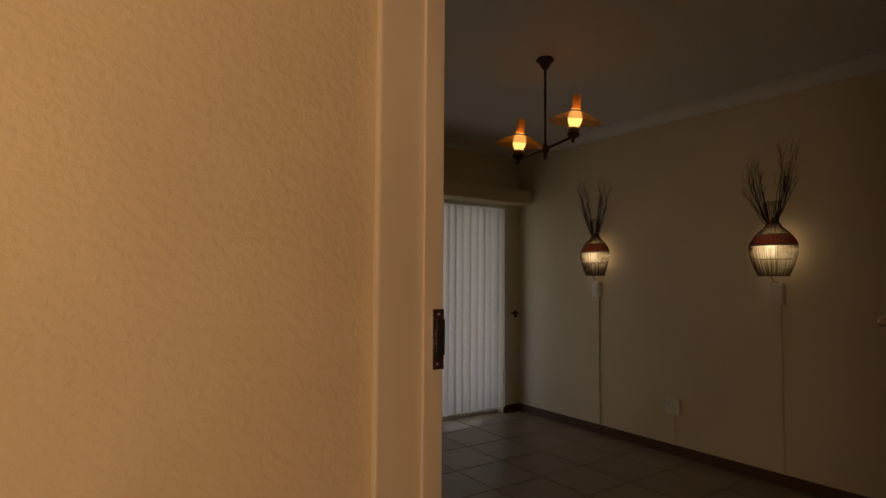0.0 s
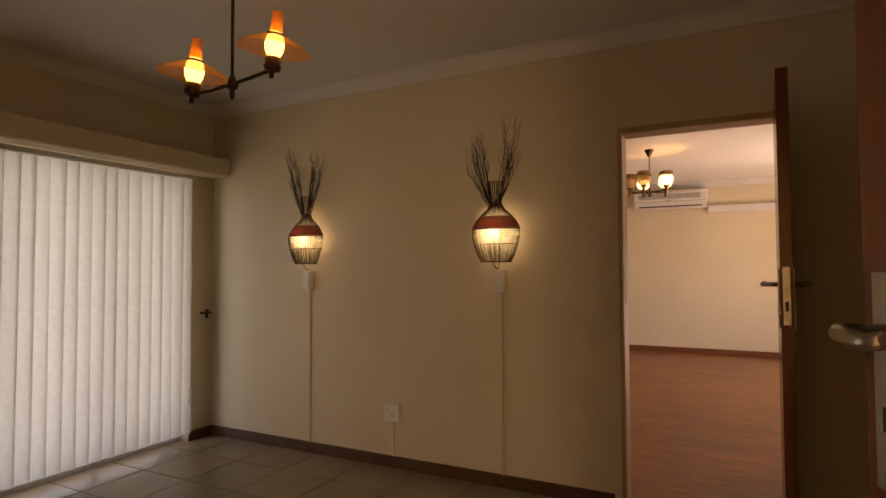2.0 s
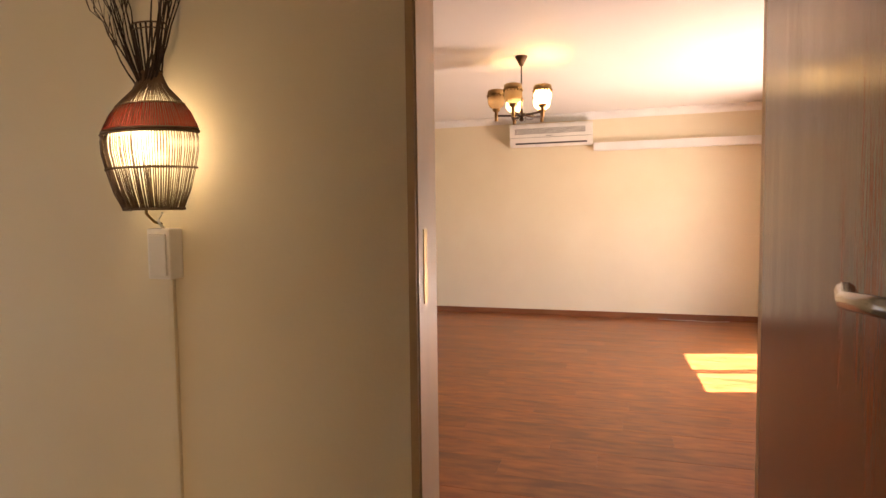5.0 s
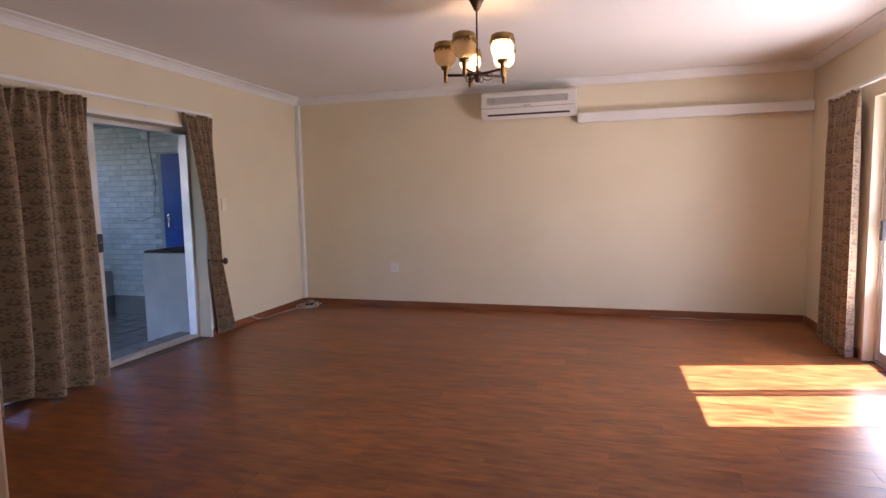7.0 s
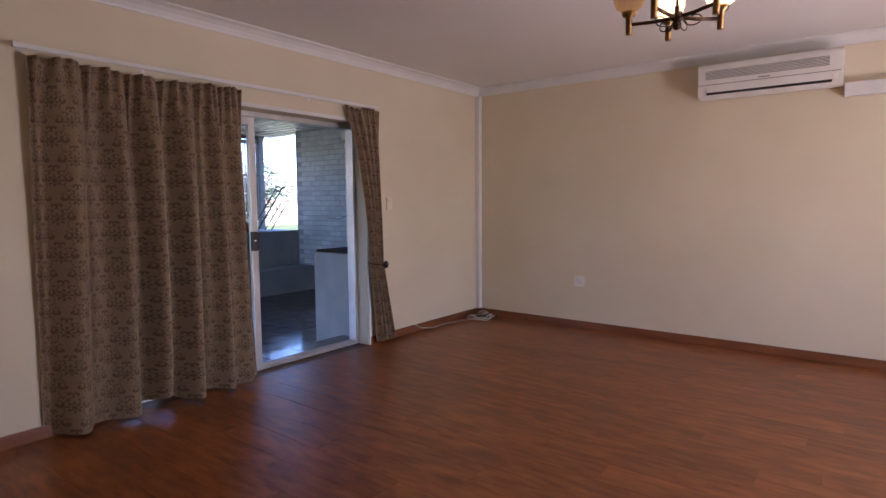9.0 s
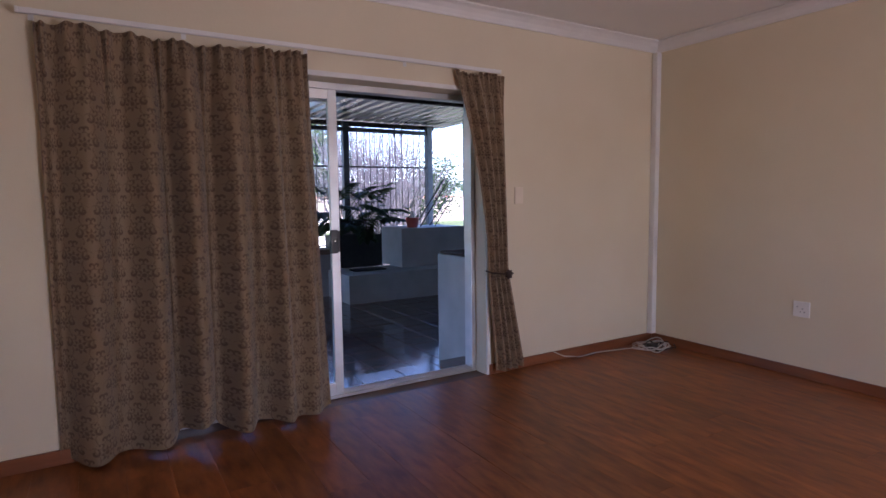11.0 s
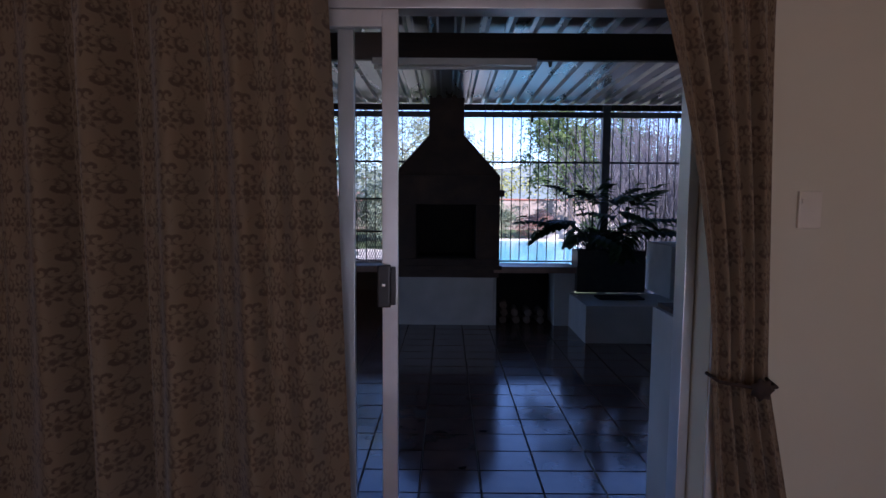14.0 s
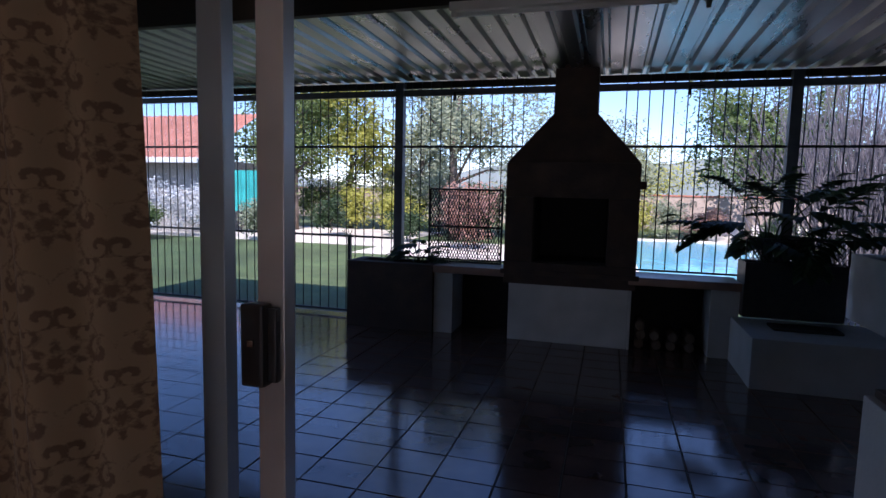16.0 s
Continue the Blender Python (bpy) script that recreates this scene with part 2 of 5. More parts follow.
M_MORTAR = mk("whitewashed_mortar", (0.40, 0.41, 0.42), (0.50, 0.50, 0.50), 12, 0.85, 0.4, 60)
M_PATIOWALL = mk("white_rendered_masonry", (0.42, 0.41, 0.39), (0.50, 0.49, 0.47), 4, 0.7, 0.3, 50, dirt=0.25)
M_HEARTH = mk("sooty_brown_facebrick", (0.045, 0.03, 0.024), (0.09, 0.055, 0.04), 5, 0.85, 0.6, 30, dirt=0.4, vary=0.15, dist=0.01)
M_LEDGE = mk("terracotta_ledge", (0.22, 0.13, 0.09), (0.30, 0.18, 0.13), 6, 0.4, 0.2, 40)
M_NEARBLACK = mk("near_black", (0.008, 0.008, 0.008), (0.016, 0.015, 0.014), 9, 0.95, 0.3, 40)
M_ROOF = mk("galvanised_roof_sheet", (0.20, 0.20, 0.21), (0.30, 0.30, 0.31), 2.5, 0.30, 0.08, 20, metal=0.7, dirt=0.35, stretch=(3, 0.6, 1))
M_BEAM = mk("dark_stained_beam", (0.03, 0.02, 0.016), (0.055, 0.035, 0.027), 6, 0.7, 0.2, 40, stretch=(0.5, 6, 6))
M_BLUE = mk("blue_door_enamel", (0.015, 0.06, 0.32), (0.025, 0.09, 0.40), 5, 0.35, 0.1, 40)
M_LAWN = mk("lawn_grass", (0.055, 0.09, 0.028), (0.10, 0.135, 0.045), 3, 0.9, 0.8, 30, dirt=0.4, dist=0.03)
M_PAVING = mk("pale_garden_paving", (0.56, 0.50, 0.41), (0.68, 0.61, 0.51), 2, 0.85, 0.4, 20, dirt=0.3)
M_WATER = mk("pool_water", (0.10, 0.42, 0.55), (0.16, 0.50, 0.62), 1.5, 0.06, 0.25, 6, dirt=0.1)
M_BARK = mk("bark", (0.10, 0.075, 0.055), (0.17, 0.13, 0.10), 9, 0.9, 0.8, 25, dist=0.02, stretch=(2, 2, 0.5))
M_TWIG = mk("dry_twigs", (0.035, 0.02, 0.014), (0.07, 0.04, 0.026), 30, 0.8, 0.3, 90)
M_REED = mk("brown_strung_reed", (0.10, 0.055, 0.03), (0.18, 0.11, 0.06), 30, 0.7, 0.3, 90)
M_GREYTWIG = mk("grey_bare_branches", (0.12, 0.11, 0.12), (0.20, 0.18, 0.19), 30, 0.9, 0.3, 90)
M_ROOFTILE = mk("red_roof_tile", (0.36, 0.13, 0.085), (0.46, 0.19, 0.13), 8, 0.8, 0.2, 20)
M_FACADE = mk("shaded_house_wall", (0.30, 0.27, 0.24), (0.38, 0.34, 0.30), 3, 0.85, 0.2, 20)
M_TEAL = mk("turquoise_shade_cloth", (0.02, 0.33, 0.30), (0.04, 0.42, 0.38), 4, 0.8, 0.3, 30)
M_GARDENWALL = mk("garden_wall_plaster", (0.42, 0.33, 0.26), (0.52, 0.42, 0.34), 2, 0.9, 0.3, 20, dirt=0.3)
M_CLAYPOT = mk("red_bucket", (0.55, 0.09, 0.06), (0.65, 0.13, 0.09), 6, 0.4, 0.05, 40)
M_SOIL = mk("potting_soil", (0.03, 0.02, 0.014), (0.06, 0.04, 0.03), 20, 0.95, 0.8, 40)
M_CABLE = mk("white_cable", (0.62, 0.60, 0.54), (0.72, 0.70, 0.64), 20, 0.5, 0.05, 60)
M_HILL = mk("distant_hill", (0.16, 0.19, 0.17), (0.22, 0.25, 0.23), 0.05, 1.0, 0, 1)
M_GLASS = clear_glass("window_glass", (0.93, 0.95, 0.96))
M_BLIND = sheer("blind_vinyl", (0.80, 0.82, 0.80), 0.0, 0.5)
M_LINER = sheer("strung_cotton", (0.74, 0.70, 0.56), 0.10, 0.75)
M_REDBAND = sheer("red_cloth_band", (0.26, 0.03, 0.02), 0.03, 0.4)
M_SHADE = sheer("amber_glass", (0.85, 0.42, 0.10), 0.35, 0.7)
M_OFFSHADE = sheer("unlit_amber_glass", (0.80, 0.58, 0.30), 0.35, 0.6)
M_CURTAIN = damask("damask_curtain", (0.28, 0.198, 0.115), (0.135, 0.083, 0.046))
G_BULB = glowing("lit_bulb", (1.0, 0.84, 0.54), 4.2)
G_WARM = glowing("lit_chimney_glass", (1.0, 0.55, 0.14), 0.9, (0.8, 0.5, 0.2))
G_SHADE = glowing("lit_ribbed_glass", (1.0, 0.66, 0.24), 0.9, (0.8, 0.6, 0.3))


def leafy(name, a, b):
    m, t, p = nodes_of(name)
    g = t.nodes.new("ShaderNodeNewGeometry")
    mx = t.nodes.new("ShaderNodeMix")
    mx.data_type = "RGBA"
    mx.inputs[6].default_value, mx.inputs[7].default_value = (*a, 1), (*b, 1)
    link(t, g.outputs["Random Per Island"], mx.inputs[0])
    link(t, mx.outputs[2], p.inputs["Base Color"])
    p.inputs["Roughness"].default_value = 0.55
    tl = t.nodes.new("ShaderNodeBsdfTranslucent")
    link(t, mx.outputs[2], tl.inputs[0])
    ms = t.nodes.new("ShaderNodeMixShader")
    ms.inputs[0].default_value = 0.35
    link(t, p.outputs[0], ms.inputs[1])
    link(t, tl.outputs[0], ms.inputs[2])
    link(t, ms.outputs[0], t.nodes["Material Output"].inputs[0])
    return m


M_LEAF = leafy("green_leaves", (0.07, 0.11, 0.03), (0.16, 0.21, 0.06))
M_LEAFDARK = leafy("dark_leaves", (0.02, 0.045, 0.014), (0.05, 0.085, 0.03))
M_LEAFGREY = leafy("grey_green_leaves", (0.17, 0.20, 0.12), (0.32, 0.35, 0.22))
M_LEAFYELLOW = leafy("yellow_green_leaves", (0.26, 0.28, 0.04), (0.42, 0.40, 0.08))
M_BLOSSOM = leafy("white_blossom", (0.60, 0.58, 0.55), (0.75, 0.73, 0.70))
M_PINK = leafy("pinkish_dry_leaves", (0.28, 0.15, 0.11), (0.40, 0.24, 0.18))

# ---- building tools ----


def add_box(bm, x0, y0, z0, x1, y1, z1, bevel=0.0, m=None):
    geo = bmesh.ops.create_cube(bm, size=1.0)
    vs = geo["verts"]
    for v in vs:
        v.co = Vector(((x0 + x1) / 2 + v.co.x * (x1 - x0), (y0 + y1) / 2 + v.co.y * (y1 - y0), (z0 + z1) / 2 + v.co.z * (z1 - z0)))
    if bevel:
        es = list({e for v in vs for e in v.link_edges})
        r = bmesh.ops.bevel(bm, geom=es, offset=bevel, segments=2, affect="EDGES", profile=0.7)
        vs = list({v for f in r["faces"] for v in f.verts} | {v for v in vs if v.is_valid})
    if m is not None:
        bmesh.ops.transform(bm, matrix=m, verts=vs)
    return vs


def box(*a, **k):
    bm = bmesh.new()
    add_box(bm, *a, **k)
    return bm


def boxes(rows, bevel=0.0):
    bm = bmesh.new()
    for r in rows:
        add_box(bm, *r, bevel=bevel)
    return bm


def add_tube(bm, pts, r, sides=6, cap=True, taper=None):
    pts = [Vector(p) for p in pts]
    rings = []
    for i, p in enumerate(pts):
        d = (pts[min(i + 1, len(pts) - 1)] - pts[max(i - 1, 0)])
        if d.length < 1e-9:
            d = Vector((0, 0, 1))
        d.normalize()
        a = d.orthogonal().normalized() if abs(d.z) > 0.99 else d.cross(Vector((0, 0, 1))).normalized()
        b = d.cross(a)
        rr = r if taper is None else r + (taper - r) * i / max(len(pts) - 1, 1)
        rings.append([bm.verts.new(p + (a * math.cos(2 * math.pi * k / sides) + b * math.sin(2 * math.pi * k / sides)) * rr) for k in range(sides)])
    for q, s in zip(rings, rings[1:]):
        for k in range(sides):
            f = bm.faces.new((q[k], q[(k + 1) % sides], s[(k + 1) % sides], s[k]))
            f.smooth = True
    if cap:
        bm.faces.new(rings[0][::-1])
        bm.faces.new(rings[-1])


def tube(pts, r, sides=8, taper=None):
    bm = bmesh.new()
    add_tube(bm, pts, r, sides, taper=taper)
    return bm


def add_lathe(bm, prof, n=24, sx=1.0, sy=1.0, at=(0, 0, 0), flute=0.0, flutes=0, arc=2 * math.pi):
    rings = []
    closed = arc > 6.28
    count = n if closed else n + 1
    for r, z in prof:
        ring = []
        for k in range(count):
            a = arc * k / n + (0 if closed else math.pi / 2)
            rr = r * (1 + flute * math.cos(flutes * a))
            ring.append(bm.verts.new((at[0] + rr * math.cos(a) * sx, at[1] + rr * math.sin(a) * sy, at[2] + z)))
        rings.append(ring)
    for q, s in zip(rings, rings[1:]):
        for k in range(n):
            f = bm.faces.new((q[k], q[(k + 1) % count], s[(k + 1) % count], s[k]))
            f.smooth = True


def lathe(prof, n=24, **k):
    bm = bmesh.new()
    add_lathe(bm, prof, n, **k)
    return bm


def link_mesh(name, bm, material):
    me = bpy.data.meshes.new(name)
    bmesh.ops.recalc_face_normals(bm, faces=bm.faces[:])
    bm.to_mesh(me)
    bm.free()
    me.materials.append(material)
    return new(name, me)


def part(name, bm, material, parent, label="", m=None):
    ob = link_mesh(name, bm, material)
    ob.parent = parent
    if m is not None:
        ob.matrix_basis = m
    return tagged(ob, label)


def thing(name, label, category, at=(0, 0, 0), group="", turn=0):
    ob = new(name)
    ob.empty_display_size = 0.05
    ob.matrix_basis = pose(*at, 0, 0, turn)
    return tagged(ob, label, category, group)


def single(name, bm, material, label, category, group="", kind=""):
    return tagged(link_mesh(name, bm, material), label, category, group, kind)


def setting(name, bm, material, label=""):
    return tagged(link_mesh(name, bm, material), label, kind="structure")

# ---- large structure ----
CEIL = 2.6
setting("wall_passage_north", box(-2.0, 0.80, 0, 0.56, 0.95, CEIL), M_PLASTER, "cream wall with rough trowelled plaster relief")
setting("wall_passage_south", box(-2.0, -0.95, 0, 0.58, -0.80, CEIL), M_PLASTER)
setting("wall_passage_west", box(-2.15, -0.95, 0, -2.0, 0.95, CEIL), M_PLASTER)
setting("wall_entry", boxes([(0.56, 0.80, 0, 0.712, 4.2, CEIL), (0.58, -0.80, 0, 0.712, -0.14, CEIL), (0.58, -0.14, 2.06, 0.712, 0.80, CEIL)]), M_WALL, "cream painted wall round the entry doorway")
setting("wall_small_room_south", box(0.70, -0.45, 0, 3.9, -0.30, CEIL), M_WALL)
setting("wall_vases", boxes([(3.9, 0.816, 0, 4.02, 3.97, CEIL), (3.9, -1.9, 0, 4.02, 0.015, CEIL), (3.9, 0.015, 2.065, 4.02, 0.816, CEIL)]), M_WALL, "cream painted wall between the two rooms")
setting("wall_blinds", boxes([(3.68, 3.97, 0, 4.06, 4.2, CEIL), (0.70, 3.97, 0, 1.7, 4.2, CEIL), (1.7, 3.97, 2.02, 3.68, 4.2, CEIL)]), M_WALL)
setting("wall_garden_side", boxes([(4.06, 4.04, 0, 5.95, 4.26, CEIL), (8.31, 4.04, 0, 10.13, 4.26, CEIL), (5.95, 4.04, 2.03, 8.31, 4.26, CEIL)]), M_WALL, "cream painted wall with a sliding garden door")
setting("wall_back", box(10.13, -1.9, 0, 10.36, 4.26, CEIL), M_WALL, "plain cream painted end wall")
setting("wall_sunny_side", boxes([(8.76, -1.90, 0, 10.13, -1.67, CEIL), (4.02, -1.90, 0, 7.38, -1.67, CEIL), (7.38, -1.90, 2.04, 8.76, -1.67, CEIL)]), M_WALL, "cream painted wall with a sunny sliding door")
setting("ceiling_small_room", box(-2.15, -0.95, CEIL, 4.06, 4.2, CEIL + 0.12), M_CEIL, "off-white painted ceiling board")
setting("ceiling_lounge", box(4.06, -1.9, CEIL, 10.36, 4.26, CEIL + 0.12), M_CEIL, "off-white painted ceiling board")
setting("subfloor_passage", box(-2.15, -0.95, -0.12, 0.70, 0.95, 0.0), M_GROUT)
FLOOR_A = setting("floor_tiles", box(0.70, -0.45, -0.12, 3.96, 4.2, -0.006), M_GROUT, "beige ceramic floor tiles with dark joints")
FLOOR_L = setting("floor_laminate", box(3.96, -1.9, -0.12, 10.36, 4.26, -0.006), M_SKIRTDARK, "glossy red-brown cherry laminate plank floor")


def cornice_run(name, pts, inward):
    """A coved cornice: a profile swept along one straight run under the ceiling."""
    prof = [(0.0, 0.0), (0.0, -0.085), (0.012, -0.085), (0.016, -0.07), (0.03, -0.045), (0.055, -0.022), (0.075, -0.014), (0.085, -0.010), (0.085, 0.0)]
    bm = bmesh.new()
    rings = []
    n = Vector((inward[0], inward[1], 0))
    for p in pts:
        rings.append([bm.verts.new(Vector((p[0], p[1], CEIL - 0.001)) + n * (a + 0.001) + Vector((0, 0, b))) for a, b in prof])
    k = len(prof)
    for i in range(k):
        bm.faces.new((rings[0][i], rings[0][(i + 1) % k], rings[1][(i + 1) % k], rings[1][i]))
    for r in rings:
        bm.faces.new(r)
    return setting(name, bm, M_WHITE if "lounge" in name else M_CEIL, "white coved plaster cornice")


cornice_run("cornice_lounge_garden", [(4.06, 4.04), (10.13, 4.04)], (0, -1))
cornice_run("cornice_lounge_back", [(10.13, -1.67), (10.13, 4.04)], (-1, 0))
cornice_run("cornice_lounge_sunny", [(4.06, -1.67), (10.13, -1.67)], (0, 1))
cornice_run("cornice_small_room_vases", [(3.9, -0.3), (3.9, 3.97)], (-1, 0))
cornice_run("cornice_small_room_blinds", [(0.735, 3.97), (3.9, 3.97)], (0, -1))
for nm, b, mat in (("baseboard_vases", (3.885, 0.86, 0, 3.899, 3.956, 0.075), M_SKIRTDARK), ("baseboard_blinds", (3.68, 3.956, 0, 3.899, 3.969, 0.075), M_SKIRTDARK), ("baseboard_small_west", (0.713, 0.9, 0, 0.727, 3.97, 0.075), M_SKIRTDARK),
                   ("baseboard_garden_a", (8.33, 4.025, 0, 10.129, 4.039, 0.075), M_SKIRT), ("baseboard_garden_b", (4.062, 4.025, 0, 5.94, 4.039, 0.075), M_SKIRT),
                   ("baseboard_back", (10.115, -1.655, 0, 10.129, 4.024, 0.075), M_SKIRT), ("baseboard_sunny_a", (8.78, -1.669, 0, 10.114, -1.655, 0.075), M_SKIRT), ("baseboard_sunny_b", (4.062, -1.669, 0, 7.36, -1.655, 0.075), M_SKIRT),
                   ("baseboard_lounge_west", (4.021, 0.9, 0, 4.035, 4.024, 0.075), M_SKIRT)):
    setting(nm, box(*b, bevel=0.004), mat, "dark varnished timber skirting board")

# doorway linings
entry_frame = thing("door_frame", "cream enamelled steel frame of the entry doorway", "door frame", (0.56, 0.79, 0))
part("jamb", boxes([(0.0, -0.012, 0, 0.154, 0.009, 2.06)], 0.006), M_CREAMFRAME, entry_frame)
part("rebate", box(0.108, -0.022, 0, 0.157, -0.0125, 2.06, bevel=0.003), M_CREAMFRAME, entry_frame)
part("jamb", box(0.021, -0.929, 0, 0.154, -0.912, 2.06, bevel=0.005), M_CREAMFRAME, entry_frame)
part("head", box(0.021, -0.912, 2.035, 0.154, -0.012, 2.06, bevel=0.005), M_CREAMFRAME, entry_frame)
keep = part("keep", box(0.128, -0.0265, 1.115, 0.157, -0.0222, 1.245, bevel=0.002), M_CHROME, entry_frame, "worn steel lock keep plate")
part("keep_slot", box(0.137, -0.0290, 1.145, 0.1575, -0.0267, 1.222), M_BLACK, keep)
for z in (1.127, 1.233):
    part("screw", lathe([(0.0, 0.0), (0.004, 0.0), (0.0035, 0.0012), (0, 0.0015)], 8), M_CHROME, keep, m=pose(0.142, -0.0266, z, 90))
inner_frame = thing("door_frame", "brown timber frame of the inner doorway", "door frame", (3.9, 0.0, 0))
part("jamb", boxes([(-0.012, 0.795, 0, 0.128, 0.815, 2.03), (-0.020, 0.799, 0, -0.0125, 0.819, 2.05)], 0.003), M_DOORFRAME, inner_frame)
part("jamb", boxes([(-0.012, 0.016, 0, 0.128, 0.05, 2.03), (-0.022, 0.010, 0, -0.0125, 0.045, 2.07)], 0.004), M_DOORFRAME, inner_frame)
part("head", boxes([(-0.012, 0.016, 2.03, 0.128, 0.815, 2.064), (-0.0195, 0.010, 2.032, -0.0127, 0.819, 2.0495)], 0.003), M_DOORFRAME, inner_frame)
part("strike_plate", box(0.02, 0.7925, 1.10, 0.045, 0.7948, 1.28, bevel=0.001), M_BRASS, inner_frame)


def lever_set(leaf, x, side):
    """Long back plate with a curved lever, on one face of a leaf."""
    s = 1 if side > 0 else -1
    y = 0.0205 * s
    plate = part("handle_plate", boxes([(x - 0.02, min(y, y + 0.006 * s), 1.075, x + 0.02, max(y, y + 0.006 * s), 1.295)], 0.0025), M_CHROME, leaf, "worn chrome back plate")
    pts = [(x, y, 1.235), (x, y + 0.045 * s, 1.235), (x - 0.02, y + 0.055 * s, 1.236), (x - 0.07, y + 0.056 * s, 1.232), (x - 0.095, y + 0.05 * s, 1.238)]
    part("lever", tube(pts, 0.0085, 10), M_CHROME, plate, "curved chrome lever")
    part("keyhole", box(x - 0.004, min(y + 0.0055 * s, y + 0.0068 * s), 1.135, x + 0.004, max(y + 0.0055 * s, y + 0.0068 * s), 1.16), M_BLACK, plate)


def hinged_door(width, label, at, turn):
    """A flush leaf; the hinge is at its origin and it runs along +x."""
    d = thing("door", label, "door", at, turn=turn)
    leaf = part("leaf", box(0.0, -0.02, 0.008, width, 0.02, 2.025, bevel=0.002), M_DOOR, d)
    lever_set(leaf, width - 0.05, 1)
    lever_set(leaf, width - 0.05, -1)
    lock = part("lock_plate", box(width - 0.0005, -0.012, 1.09, width + 0.0015, 0.012, 1.30, bevel=0.0006), M_CHROME, leaf, "worn steel mortice lock forend")
    part("latch", box(width + 0.0016, -0.006, 1.22, width + 0.010, 0.006, 1.242, bevel=0.002), M_CHROME, lock)
    part("bolt_slot", box(width + 0.0012, -0.005, 1.14, width + 0.0022, 0.005, 1.175), M_BLACK, lock)
    for z in (0.25, 1.05, 1.8):
        part("hinge", lathe([(0.0, -0.05), (0.007, -0.05), (0.007, 0.05), (0.0, 0.05)], 8), M_BRASS, leaf, m=pose(-0.006, 0.024, z))
    return d


hinged_door(0.80, "glossy red-brown varnished flush door standing open, inner doorway", (3.875, 0.058, 0), 177.3)
hinged_door(0.765, "dark red-brown varnished flush door standing open, entry", (0.725, -0.085, 0), 15.6)

# ---- small room ----


def vertical_blind():
    b = thing("vertical_blind", "closed white vertical slat blind over the glazed doors", "blind", (1.72, 3.93, 0))
    part("head_rail", box(0.0, -0.02, 1.985, 1.96, 0.02, 2.015, bevel=0.003), M_WHITE, b)
    n = 23
    slat = bmesh.new()
    rows = []
    for z in (0.07, 0.6, 1.2, 1.7, 1.985):
        rows.append([slat.verts.new((-0.047 + 0.094 * k / 6, 0.006 * math.sin(math.pi * k / 6), z)) for k in range(7)])
    for a, c in zip(rows, rows[1:]):
        for k in range(6):
            slat.faces.new((a[k], a[k + 1], c[k + 1], c[k])).smooth = True
    first = None
    for i in range(n):
        m = pose(0.05 + i * 0.084, 0.0, 0, 0, random.uniform(-0.25, 0.25), -14 + random.uniform(-5, 5))
        if first is None:
            first = part("slat", slat, M_BLIND, b, "white vinyl slat", m)
        else:
            o = first.copy()
            scene.collection.objects.link(o)
            o.parent, o.matrix_basis = b, m
    part("chain", tube([(0.02 + 0.012 * i, -0.012 + 0.006 * math.sin(i * 1.9), 0.062 + 0.004 * math.cos(i * 2.7)) for i in range(160)], 0.0018, 5), M_WHITE, b)
    part("cord_weight", box(1.905, -0.045, 0.30, 1.925, -0.03, 0.42, bevel=0.005), M_PLASTIC, b)
    part("cord", tube([(1.915, -0.037, 0.42), (1.915, -0.037, 1.99)], 0.0018, 5), M_WHITE, b)
    return b


vertical_blind()
pelmet = single("pelmet", boxes([(1.35, 3.80, 2.03, 3.895, 3.968, 2.045), (1.35, 3.785, 2.035, 3.895, 3.80, 2.165)], 0.003), M_WALL, "cream painted timber pelmet above the blind", "pelmet")
gdoor = thing("glazed_door", "aluminium framed glazed doors behind the blind", "door", (1.7, 4.05, 0))
for x in (0.002, 0.63, 1.30, 1.93):
    part("stile", box(x, 0, 0.03, x + 0.045, 0.05, 2.0, bevel=0.002), M_ALU, gdoor)
part("rail", box(0.002, 0.002, 0.0, 1.975, 0.048, 0.06, bevel=0.002), M_ALU, gdoor)
part("rail", box(0.002, 0.002, 1.96, 1.975, 0.048, 2.018, bevel=0.002), M_ALU, gdoor)
for x in (0.047, 0.675, 1.345):
    pane = part("pane", box(x, 0.022, 0.06, x + 0.583, 0.028, 1.96), M_GLASS, gdoor)
    pane.visible_shadow = False
hook = thing("tieback_hook", "dark metal lever hook on the wall beside the blind", "hook", (3.84, 3.968, 0.955))
part("plate", box(-0.014, -0.006, -0.035, 0.014, 0.001, 0.035, bevel=0.002), M_BRONZE, hook)
part("arm", tube([(0, -0.004, 0.01), (0, -0.045, 0.01), (-0.03, -0.052, 0.014), (-0.10, -0.05, 0.01)], 0.008, 8), M_BRONZE, hook)


